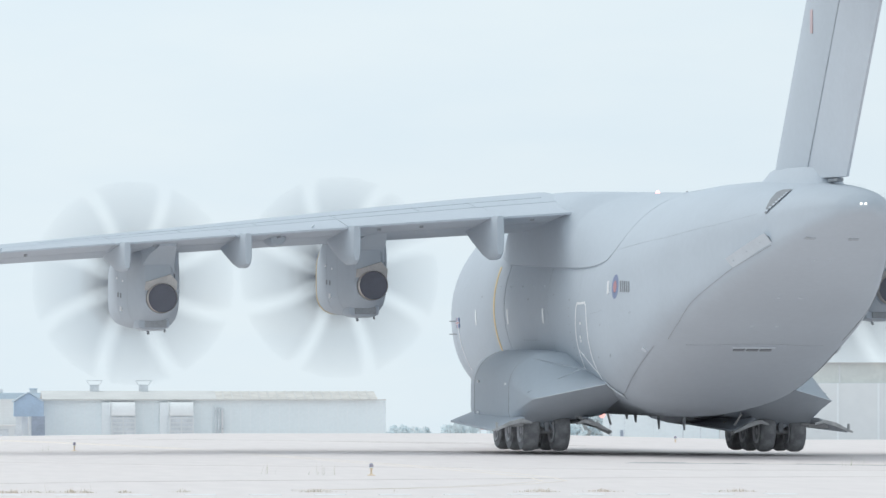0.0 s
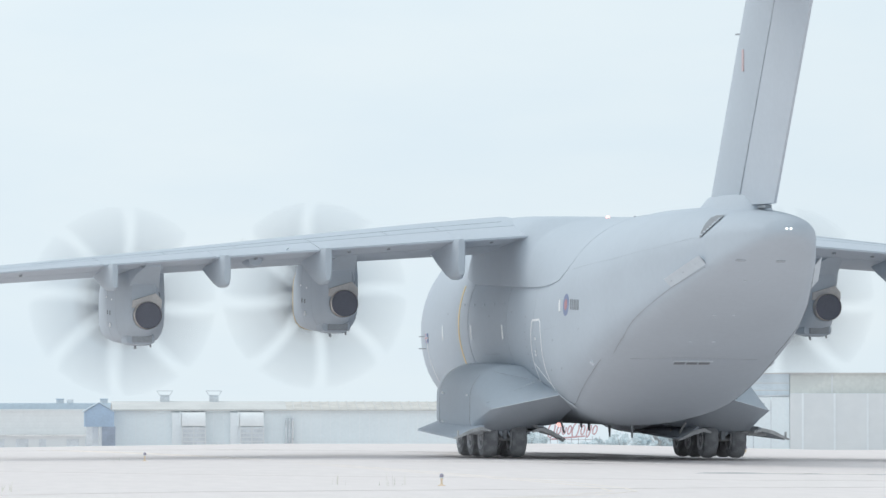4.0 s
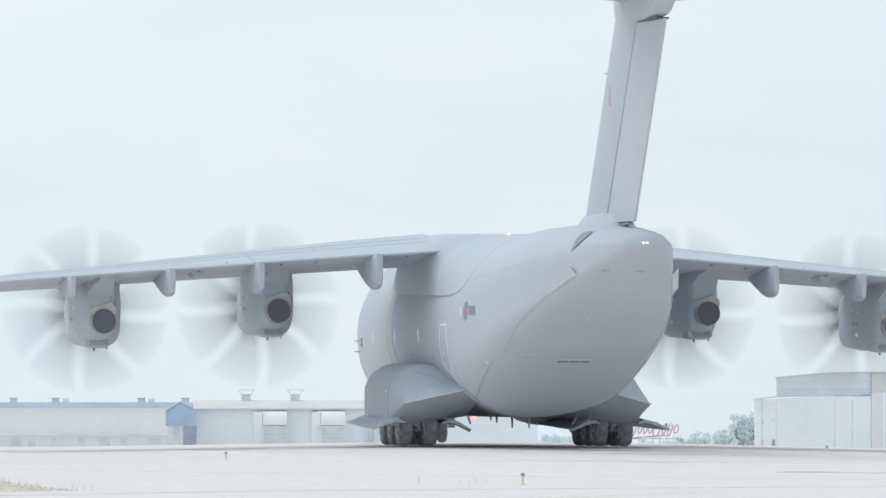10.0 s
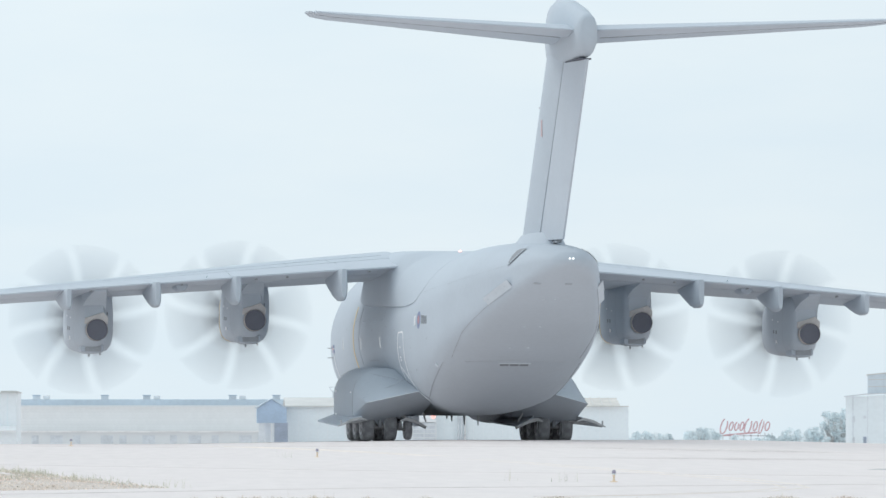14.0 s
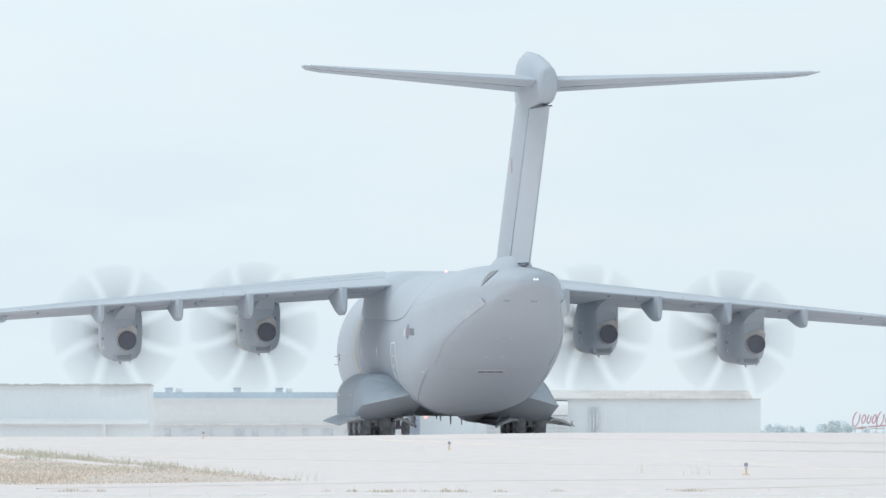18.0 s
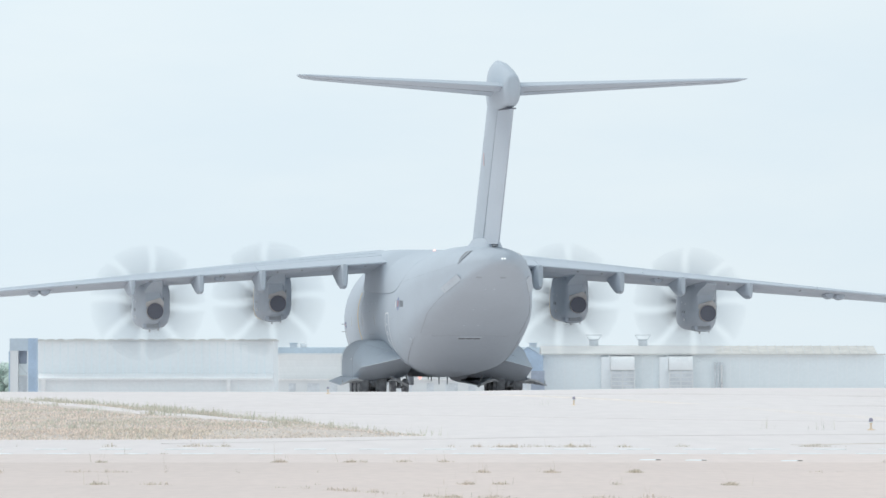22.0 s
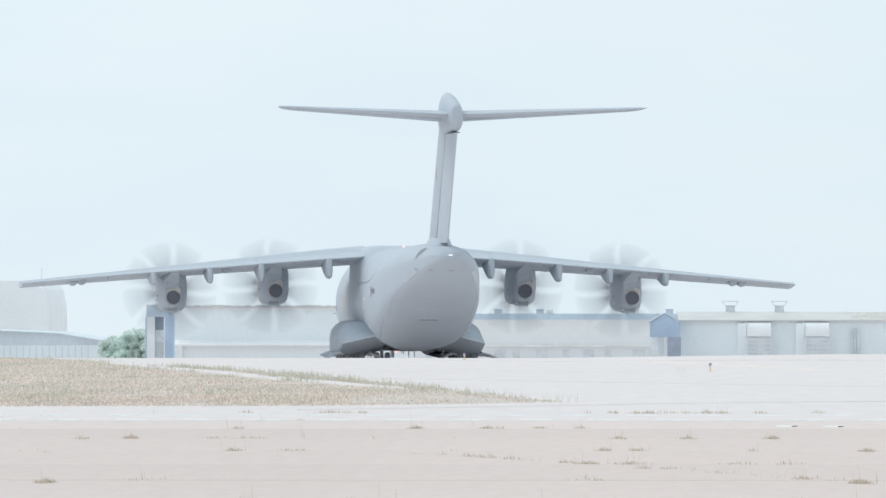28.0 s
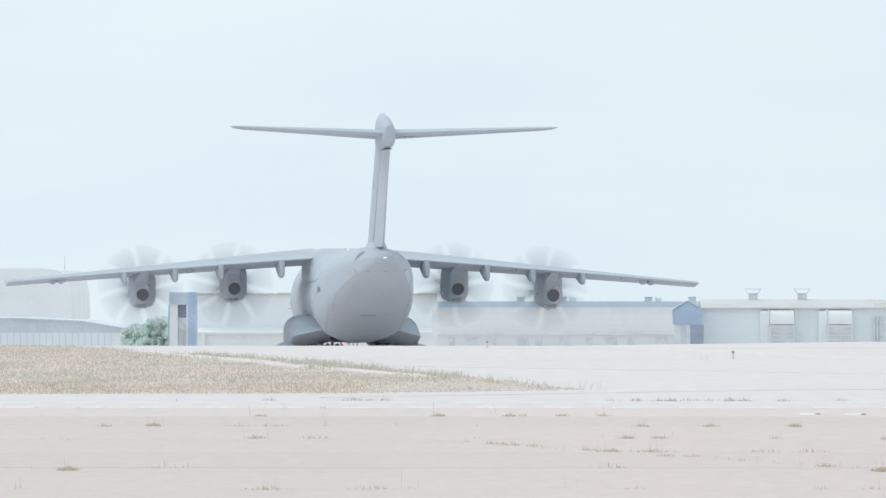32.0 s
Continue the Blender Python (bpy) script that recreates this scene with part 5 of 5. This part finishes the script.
# red script sign on posts: plain red shapes only
sign = thing("rooftop_sign", "large red script-like sign on a steel frame among trees", "sign")
zs = -5.1
for i, (x, w, h, tl) in enumerate(((84.6, 0.9, 2.3, 16), (85.7, 0.5, 1.3, 16), (86.5, 0.5, 1.3, 14), (87.3, 0.5, 1.3, 16), (88.2, 0.9, 2.3, 16), (89.3, 0.5, 1.4, 14), (90.2, 0.5, 2.2, 16), (91.1, 0.6, 1.3, 16))):
    ring = bmesh.new()
    rings = []
    for j in range(19):
        a = radians(40 + 300 * j / 18) if i % 2 == 0 else radians(360 * j / 18)
        cx, cz = w / 2 * math.sin(a), h / 2 * math.cos(a)
        t = 0.20
        rings.append([(cx * (1 - t / w), -0.1, cz * (1 - t / h)), (cx * (1 + t / w), -0.1, cz * (1 + t / h)), (cx * (1 + t / w), 0.1, cz * (1 + t / h)), (cx * (1 - t / w), 0.1, cz * (1 - t / h))])
    part("red_stroke", loft(rings, ring), SIGNR, sign, "", m=pose(x, 1050, zs + 1.25, 0, tl, 0))
part("red_underline", bar((84.6, 1050, zs - 0.1), (89.6, 1050, zs + 0.35), 0.12), SIGNR, sign)
for i in range(8):
    x = 84.4 + i * 1.05
    part("sign_post", box(x, x + 0.12, 1050.2, 1050.4, base_z(x, 1050), zs + 0.3), SHUT, sign)
part("sign_rail", box(84.3, 92.0, 1050.2, 1050.4, zs - 0.25, zs - 0.1), SHUT, sign)


# ---- trees ----
def leaf_cloud(clumps, count, size, rnd):
    """Many small folded leaves scattered through clumps (centre, radii)."""
    vs, fs = [], []
    for (cx, cy, cz), (rx, ry, rz) in clumps:
        for _ in range(count):
            u, a, q = rnd.uniform(-1, 1), rnd.uniform(0, 2 * math.pi), rnd.random() ** 0.4
            h = math.sqrt(1 - u * u)
            p = Vector((cx + rx * q * h * math.cos(a), cy + ry * q * h * math.sin(a), cz + rz * q * u))
            d = Vector((rnd.uniform(-1, 1), rnd.uniform(-1, 1), rnd.uniform(-1, 1))).normalized()
            e = d.orthogonal().normalized()
            w = size * rnd.uniform(0.6, 1.3)
            k = len(vs)
            vs += [p - e * w, p + d * w * 0.5, p + e * w, p - d * w * 0.5 + Vector((0, 0, w * 0.3))]
            fs += [(k, k + 1, k + 2), (k, k + 2, k + 3)]
    return vs, fs


def tree(x, y, top, width, seed, label, clumps=9, dense=90, name="tree", group="", low=0.2):
    rnd = random.Random(seed)
    zb = base_z(x, y)
    h = top - zb
    t = thing(name, label, "tree" if name == "tree" else "shrub", group=group)
    bm = bmesh.new()
    bar((x, y, zb), (x + 0.2, y, zb + h * 0.45), 0.02 * h, 8, 0.014 * h, bm)
    part("trunk", bm, BARK, t)
    cl = []
    for i in range(clumps):
        a, q = rnd.uniform(0, 2 * math.pi), math.sqrt(rnd.random()) * 0.40 * width
        cz = zb + h * rnd.uniform(low, 0.88)
        c = (x + q * math.cos(a) * (1.2 - 0.5 * (cz - zb) / h), y + q * math.sin(a), cz)
        r = width * rnd.uniform(0.08, 0.17)
        cl.append((c, (r, r, min(r * 0.8, top - cz + 0.05))))
        part("limb", bar((x + 0.15, y, zb + h * 0.4), c, 0.008 * h, 6, 0.004 * h), BARK, t)
    vs, fs = leaf_cloud(cl, dense, 0.034 * width / math.sqrt(width / 4), rnd)
    me = bpy.data.meshes.new("crown")
    me.from_pydata([tuple(v) for v in vs], [], fs)
    me.materials.append(LEAF_FAR if y > 850 else LEAF_HAZED)
    o = new("crown", me)
    o.parent = t
    return t


rt = random.Random(11)
for i in range(26):
    x = 52.5 + i * 1.85 + rt.uniform(-0.5, 0.5)
    tp = -4.0 + rt.uniform(-0.5, 0.5) + (0.5 if i in (14, 15) or 19 <= i < 24 else 0)
    if 82.5 < x < 87.5:
        tp -= 0.7
    tree(x, 1000 + rt.uniform(-15, 15), tp, rt.uniform(3.4, 4.8), 100 + i, "hazy green roadside tree with rounded uneven crown", 30, 90, group="far tree row")
for i, (x, tp, w) in enumerate(((86.6, -0.5, 3.6), (87.9, 0.1, 3.4), (89.0, -0.6, 3.6), (85.4, -3.2, 3.4))):
    tree(x, 905 + i * 3, tp, w, 300 + i, "tall grey-green tree beside the hangar", 60, 90, group="tall trees", low=0.1)
for i, (x, tp, w) in enumerate(((-37.0, -0.1, 2.6), (-37.9, -0.3, 3.8), (-39.2, -0.62, 3.8), (-40.7, -1.0, 3.4), (-41.8, -1.4, 2.6))):
    tree(x, 660 + i * 2, tp, w, 400 + i, "dense dark green rounded carob tree", 110, 120, group="green thicket", low=0.06)


# ---- apron: slabs, lines, lamps, weeds, dry grass ----
apron = tagged(new("pavement"), "pale concrete apron slabs with weedy joints", "pavement", kind="structure")
JY = [48, 56, 63.2, 70.7, 77.6, 84.6, 92.4, 99.6, 106.6]
me = {}
rs = random.Random(8)
for j, (y0, y1) in enumerate(zip(JY, JY[1:])):
    for i in range(3):
        x0 = -27.0 + 18.0 * i
        d = y1 - y0
        if j not in me:
            bm = box(0.004, 17.996, 0.012, d - 0.012, -0.05, 0.02, 0.003)
            s0 = part("slab", bm, SLAB_PALE if y1 > 106 else SLAB, apron)
            me[j] = s0.data
            s0.matrix_basis = pose(x0, y0, 0)
        else:
            o = new("slab", me[j])
            o.parent = apron
            o.matrix_basis = pose(x0, y0, rs.uniform(-0.0015, 0.0015))
part("joint_bed", box(-27, 27, 48, 106.6, -0.06, 0.013), JOINT, apron)


def ground_band(name, pts, width, mat, label, dz=0.006, wob=0.0, seed=1, zf=None, sink=0.04):
    """A band laid on the ground along points."""
    zf = zf or gz
    rnd = random.Random(seed)
    bm = bmesh.new()
    dense = []
    for (x0, y0), (x1, y1) in zip(pts, pts[1:]):
        k = max(1, int(math.hypot(x1 - x0, y1 - y0) / 1.5))
        dense += [(x0 + (x1 - x0) * i / k, y0 + (y1 - y0) * i / k) for i in range(k)]
    dense.append(pts[-1])
    prev = None
    for i, (x, y) in enumerate(dense):
        a, b = dense[max(0, i - 1)], dense[min(len(dense) - 1, i + 1)]
        d = Vector((b[0] - a[0], b[1] - a[1], 0)).normalized()
        n = Vector((-d.y, d.x, 0)) * width / 2 * (1 + rnd.uniform(-wob, wob))
        cur = [bm.verts.new((x + n.x * q, y + n.y * q, float(zf(x + n.x * q, y + n.y * q)) + dz - (sink if abs(q) == 1 else 0))) for q in (1, 0.5, -0.5, -1)]
        if prev:
            for q in range(3):
                bm.faces.new((prev[q], prev[q + 1], cur[q + 1], cur[q]))
        prev = cur
    return tagged(part(name, bm, mat), label, "line", kind="structure")


# two rows of short white dashes across the taxiway mouth
for row, (yy, off) in enumerate(((112.4, 0.425), (108.1, -0.195))):
    dm = None
    holder = tagged(new("hold_line"), "worn row of short white dashes painted on concrete", "line", kind="structure")
    for i in range(-13, 14):
        x = i * 1.035 + off
        if dm is None:
            d0 = part("dash", box(-0.25, 0.25, -0.36, 0.36, -0.03, 0.006), LINE_W, holder, m=pose(x, yy, 0))
            dm = d0.data
        else:
            o = new("dash", dm)
            o.parent = holder
            o.matrix_basis = pose(x, yy, 0)
for off in (-0.22, 0.22):
    ground_band("taxi_line", [(x + off, y) for x, y in ((1.9, 225), (5.0, 204), (7.6, 186), (9.2, 166.5), (10.6, 150), (11.5, 139.5), (11.78, 132), (11.6, 127.5), (10.5, 123.2), (8.5, 119), (6.5, 117))], 0.12, LINE_Y, "faded yellow taxiway line, curving away")
tar = ground_band("tar_patch", [(16.6, 158.6), (17.6, 157.2), (19.5, 154.5), (21.5, 150.5)], 2.0, TAR, "dark tar patch across the taxiway", 0.008, 0.35, 12)
for x, y in ((17.4, 157.5), (18.6, 155.8), (20.2, 153.2)):
    ground_band("faded_dash", [(x, y), (x + 0.9, y - 1.4)], 0.5, LINE_Y, "faded yellow dash over the tar patch", 0.013, 0.2, 3)
ground_band("tar_seam", [(-4.2, 118), (3.5, 127), (14, 132), (40, 137)], 0.16, SKID, "grey tar seam across the taxiway", 0.008, 0.5)
ground_band("tar_seam", [(-6, 170), (6, 152), (16, 143), (36, 136)], 0.2, SKID, "grey tar seam across the taxiway", 0.008, 0.5, 2)
ground_band("tar_seam", [(0.9, 102.6), (1.8, 102.3), (2.7, 101.9), (3.6, 101.6), (4.6, 101.2), (5.8, 100.8)], 0.75, TAR, "dark broken seam in the apron", 0.012, 0.6, 3)
for x0 in (3.3, 3.95, 5.3):
    ground_band("paint_chip", [(x0, 102.7 - 0.36 * x0), (x0 + 0.22, 102.6 - 0.36 * x0)], 0.5, WHITE, "white paint chip left on the apron joint", 0.03, 0.4, 4)
ground_band("tar_seam", [(-4, 230), (14, 206), (30, 190), (60, 172)], 0.3, SKID, "grey tar seam across the taxiway", 0.008, 0.4, 4)
ground_band("tar_seam", [(-30, 186), (0, 184), (30, 180), (60, 178)], 0.4, SKID, "grey tar seam across the taxiway", 0.008, 0.5, 5)


def edge_lamp(x, y, h=0.24):
    z = float(gz(x, y))
    t = thing("taxiway_lamp", "small blue taxiway edge lamp on a yellow stem", "lamp", pose(x, y, z), group="taxiway edge lamps")
    part("base_plate", turned([(0, 0.075), (0.012, 0.075), (0.018, 0.06)], (0, 0, 0), "z", 16), LAMP_Y, t)
    part("stem", turned([(0.018, 0.035), (0.05, 0.020), (0.10, 0.018), (h * 0.60, 0.03)], (0, 0, 0), "z", 14), LAMP_Y, t, "yellow stem", True)
    part("collar", turned([(h * 0.60, 0.038), (h * 0.68, 0.042)], (0, 0, 0), "z", 14), PLASTER, t)
    part("lens", turned([(h * 0.68, 0.038), (h * 0.84, 0.042), (h * 0.96, 0.028), (h, 0.006)], (0, 0, 0), "z", 16), LAMP_B, t, "dark blue lens", True)
    return t


for x, y in ((4.2, 184.7), (8.78, 135.3), (-2.8, 231.0), (23.4, 216.0)):
    edge_lamp(x, y)

# the dry grass island: a low bank with earth, straw and a concrete strip
ISL = [(-30, 122.0), (-10, 122.2), (-4.1, 123.0), (0.25, 127.3), (-1.4, 140.2), (-3.5, 156.5), (-5.6, 172), (-9.2, 193), (-13.5, 215), (-15.2, 226), (-30, 236), (-46, 240), (-46, 122)]


def inside(x, y, poly=ISL):
    c = False
    for (x0, y0), (x1, y1) in zip(poly, poly[1:] + poly[:1]):
        if (y0 > y) != (y1 > y) and x < (x1 - x0) * (y - y0) / (y1 - y0) + x0:
            c = not c
    return c


def edge_dist(x, y, poly=ISL):
    best = 1e9
    for (x0, y0), (x1, y1) in zip(poly, poly[1:] + poly[:1]):
        dx, dy = x1 - x0, y1 - y0
        k = max(0, min(1, ((x - x0) * dx + (y - y0) * dy) / (dx * dx + dy * dy)))
        best = min(best, math.hypot(x - x0 - k * dx, y - y0 - k * dy))
    return best


def bank(x, y):
    d = edge_dist(x, y) if inside(x, y) else 0.0
    k = min(1, d / 2.5)
    return float(gz(x, y)) - 0.05 + 0.16 * k * (2 - k) + 0.025 * k * noise.noise((x * 0.6, y * 0.25, 0))


bm = bmesh.new()
gx = {}
for i in range(116):
    for j in range(123):
        x, y = -46 + 0.4 * i, 120.5 + 1.0 * j
        gx[i, j] = (x, y, bank(x, y), inside(x, y))
vt = {}
for (i, j) in list(gx):
    ks = ((i, j), (i + 1, j), (i + 1, j + 1), (i, j + 1))
    if all(k in gx for k in ks) and any(gx[k][3] for k in ks):
        for k in ks:
            if k not in vt:
                vt[k] = bm.verts.new(gx[k][:3])
        bm.faces.new([vt[k] for k in ks])
tagged(part("grass_island", bm, EARTH, None, "", True), "low bank of dry pale earth between taxiways", "verge", kind="structure")


def blades(name, spots, mat, label, hmin, hmax, lean=0.5, width=0.02, seed=3):
    """Upright narrow leaves at (x, y, z) spots, all one mesh."""
    rnd = random.Random(seed)
    vs, fs = [], []
    for x, y, z, k in spots:
        h = rnd.uniform(hmin, hmax) * k
        a = rnd.uniform(0, 2 * math.pi)
        w = width * rnd.uniform(0.6, 1.5)
        dx, dy = math.cos(a), math.sin(a)
        l = h * rnd.uniform(0, lean)
        n = len(vs)
        px, py = dy * w, -dx * w
        vs += [(x - px, y - py, z - 0.02), (x + px, y + py, z - 0.02), (x + dx * l * 0.4 + px * 0.7, y + dy * l * 0.4 + py * 0.7, z + h * 0.55), (x + dx * l * 0.4 - px * 0.7, y + dy * l * 0.4 - py * 0.7, z + h * 0.55), (x + dx * l, y + dy * l, z + h)]
        fs += [(n, n + 1, n + 2, n + 3), (n + 3, n + 2, n + 4)]
    me = bpy.data.meshes.new(name)
    me.from_pydata(vs, [], fs)
    me.materials.append(mat)
    return tagged(new(name, me), label, "grass", kind="stuff")


STONY = [(-3.6, 124.6), (-2.2, 124.7), (-0.5, 126.8), (-1.2, 129.0), (-2.2, 132.5), (-2.9, 134.0), (-2.8, 129.5), (-3.6, 127.0)]
rg = random.Random(21)
straw, green = [], []
while len(straw) < 60000:
    x, y = rg.uniform(-26, 0.5), 122 + 112 * rg.random() ** 1.3
    if not inside(x, y) or x < -0.095 * y - 1:
        continue
    d = edge_dist(x, y)
    k = 0.5 + 0.8 * max(0, noise.noise((x * 0.35, y * 0.12, 3)) + 0.35)
    if abs(x - float(np.interp(y, [139, 143, 154.5, 180, 207, 219], [-2.2, -3.4, -5.7, -9.4, -12.6, -14.2])) + 0.22) < 0.55 and 136 < y < 220:
        continue
    if inside(x, y, STONY) and rg.random() < 0.15:
        continue
    straw.append((x, y, max(bank(x, y), float(gz(x, y))), k * (0.75 + 0.25 * min(1, d))))
    if noise.noise((x * 0.5, y * 0.16, 9)) > 0.12 and rg.random() < 0.5:
        green.append((x + 0.05, y, max(bank(x, y), float(gz(x, y))), k))
for _ in range(14000):
    x, y = rg.uniform(-14, -1.5), 122.1 + 4.5 * rg.random()
    if inside(x, y):
        straw.append((x, y, max(bank(x, y), float(gz(x, y))), rg.uniform(0.5, 1.1)))
blades("dry_grass", straw, STRAW, "short dry straw-coloured grass on a low bank", 0.012, 0.06, 1.6, 0.011)
blades("green_grass", green, GREEN, "patches of grey-green weeds in dry grass", 0.015, 0.075, 1.3, 0.011, 4)
# taller weeds along the far edge of the bank
tall = []
for (x0, y0), (x1, y1) in zip(ISL[3:9], ISL[4:10]):
    for i in range(170):
        k = rg.random()
        if noise.noise((k * 9 + x0, y0 * 0.3, 2)) > 0.0:
            tall.append((x0 + (x1 - x0) * k + rg.gauss(-0.45, 0.35), y0 + (y1 - y0) * k, float(gz(x0, y0)) + 0.03, 1))
blades("edge_weeds", tall, GREEN, "taller green-grey weeds along the taxiway edge", 0.03, 0.13, 1.1, 0.006, 5)
# loose clumps of taller weeds on the bank, thickest along its crest and along the concrete strip
clump = []
for _ in range(520):
    if rg.random() < 0.45:
        y = rg.uniform(140, 222)
        x = float(np.interp(y, [139, 143, 154.5, 180, 207, 219], [-2.2, -3.4, -5.7, -9.4, -12.6, -14.2])) + rg.gauss(0.9, 0.8)
    else:
        x, y = rg.uniform(-20, 0), 122.5 + 105 * rg.random() ** 1.5
    if not inside(x, y) or x < -0.095 * y - 1 or noise.noise((x * 0.3, y * 0.1, 5)) < -0.2:
        continue
    z, w = max(bank(x, y), float(gz(x, y))), rg.uniform(0.06, 0.28)
    for _ in range(rg.choice((8, 14, 22, 40))):
        clump.append((x + rg.gauss(0, w), y + rg.gauss(0, w), z, rg.uniform(0.4, 1.3)))
blades("weed_clumps", clump, GREEN, "loose clumps of grey-green weeds on the dry bank", 0.05, 0.17, 0.8, 0.007, 14)
# pale stones and clods, mostly along the near edge
vs, fs = [], []
for _ in range(1700):
    x, y = rg.uniform(-13, 0), 122.1 + 26 * rg.random() ** 2.2
    if not inside(x, y):
        continue
    z, r = max(bank(x, y), float(gz(x, y))), rg.uniform(0.012, 0.04)
    n, a = len(vs), rg.uniform(0, 3)
    vs += [(x + r * rg.uniform(0.7, 1.4) * math.cos(a + 1.571 * i), y + r * math.sin(a + 1.571 * i), z + r * rg.uniform(-0.1, 0.25)) for i in range(4)] + [(x, y, z + r * rg.uniform(0.6, 1.1)), (x, y, z - r)]
    fs += [(n + i, n + (i + 1) % 4, n + 4) for i in range(4)] + [(n + (i + 1) % 4, n + i, n + 5) for i in range(4)]
me = bpy.data.meshes.new("verge_stones")
me.from_pydata(vs, [], fs)
me.materials.append(PEBBLE)
tagged(new("verge_stones", me), "small pale stones and clods strewn over the verge", "stones", kind="stuff")
ground_band("concrete_strip", [(-14.2, 219), (-12.6, 207), (-9.4, 180), (-5.7, 154.5), (-3.4, 143), (-2.2, 139)], 0.75, CONCRETE, "narrow pale concrete strip through the grass", 0.03, 0.35, 6, lambda x, y: max(bank(x, y), float(gz(x, y))) - 0.12 * max(0.0, (142 - y) / 3), 0.08)
bm = bmesh.new()
gq = {}
for i in range(40):
    for j in range(40):
        x, y = -5.4 + 0.13 * i, 124 + 0.34 * j
        ok = inside(x, y, STONY) and inside(x, y)
        gq[i, j] = (x, y, max(bank(x, y), 0.0) + (0.014 if ok else -0.05), ok)
vt = {}
for (i, j) in list(gq):
    ks = ((i, j), (i + 1, j), (i + 1, j + 1), (i, j + 1))
    if all(k in gq for k in ks) and any(gq[k][3] for k in ks):
        for k in ks:
            if k not in vt:
                vt[k] = bm.verts.new(gq[k][:3])
        bm.faces.new([vt[k] for k in ks])
tagged(part("stony_patch", bm, EARTH, None, "", True), "bare pale stony patch in the verge", "ground patch", kind="structure")
# weeds in the apron joints
weeds, sprigs = [], []
rw = random.Random(31)
def tuft(x, y, m, spread=0.09):
    for _ in range(m):
        g = rw.gauss(0, 1)
        weeds.append((x + g * spread, y + rw.gauss(0, 0.16), 0.012, rw.uniform(0.4, 2.0) * math.exp(-0.55 * g * g)))


for y in JY[1:] + [115.0]:
    for _ in range(24):
        x = rw.uniform(-10, 15)
        if noise.noise((x * 0.3, y, 1)) < -0.1:
            continue
        yy = y + (rw.gauss(0, 0.5) if rw.random() < 0.15 else 0)
        m = rw.choice((3, 6, 10, 40, 120))
        tuft(x, yy, m, 0.03 + 0.0012 * m)
        if rw.random() < 0.4:
            for _ in range(rw.choice((1, 2, 2, 4))):
                sprigs.append((x + rw.gauss(0, 0.05), yy, 0.012, rw.uniform(0.4, 1.5)))
# a denser fringe where the taxiway meets the apron
for i in range(20):
    tuft(0.6 + 3.2 * rw.random(), 114.6 + rw.gauss(0, 0.15), rw.choice((6, 14, 30, 60)), 0.07)
    if i % 3 == 0:
        sprigs.append((0.6 + 3.2 * rw.random(), 114.6, 0.0, rw.uniform(0.5, 1.3)))
# a lengthwise joint that runs aslant
for i in range(46):
    k = rw.random()
    tuft(-1.5 + 5.2 * k + rw.gauss(0, 0.1), 83.0 - 14.5 * k, rw.choice((4, 8, 16, 110)), 0.08)
for x, y, m in ((-5.5, 92.4, 200), (-1.9, 99.8, 120), (-0.9, 99.8, 80), (-4.4, 99.6, 40), (-5.0, 69.7, 160), (-6.1, 91.9, 50), (-3.8, 84.7, 70), (0.9, 92.2, 90), (1.8, 92.2, 90), (2.9, 92.2, 160), (0.64, 84.8, 90), (1.05, 84.8, 70), (3.8, 84.4, 120), (3.06, 69.5, 240), (2.55, 71.2, 90), (0.45, 77.8, 90), (-0.15, 100.0, 70), (0.45, 100.0, 60)):
    tuft(x, y, int(m * 3.2), 0.085)
    for _ in range(5):
        sprigs.append((x + rw.gauss(0, 0.12), y + rw.gauss(0, 0.05), 0.012, rw.uniform(0.6, 1.5)))
blades("joint_weeds", weeds, WEED, "dry weeds growing from the slab joints", 0.008, 0.042, 1.7, 0.0042, 7)
blades("joint_sprigs", sprigs, WEED, "thin upright weeds in the slab joints", 0.05, 0.20, 0.7, 0.0024, 8)
tips = []
for x, y, m in ((0.35, 127.6, 14), (0.1, 128.0, 8), (7.9, 136.0, 10), (6.9, 137.2, 6), (3.4, 184.5, 8), (-11, 124, 12), (20, 150, 10)):
    for _ in range(m):
        tips.append((x + rw.gauss(0, 0.14), y + rw.gauss(0, 0.2), float(gz(x, y)), 1))
blades("taxiway_sprigs", tips, GREEN, "thin upright weeds at the taxiway edge", 0.08, 0.30, 0.6, 0.004, 9)



def motions():
    def sit(t, k):
        return float(np.interp(t, [r[0] for r in SIT], [r[k] for r in SIT]))
    walk(aircraft, [(t, pose(x, y, z + sit(t, 1), sit(t, 2), sit(t, 3), h)) for t, x, y, z, h in TAXI])
    for prop, x, py, hz, turn in PROPS:
        walk(prop, [(i / FPS, pose(x, py, hz, 0, turn * 46.0 * i, 0)) for i in range(0, 32 * FPS + 1)])


motions()
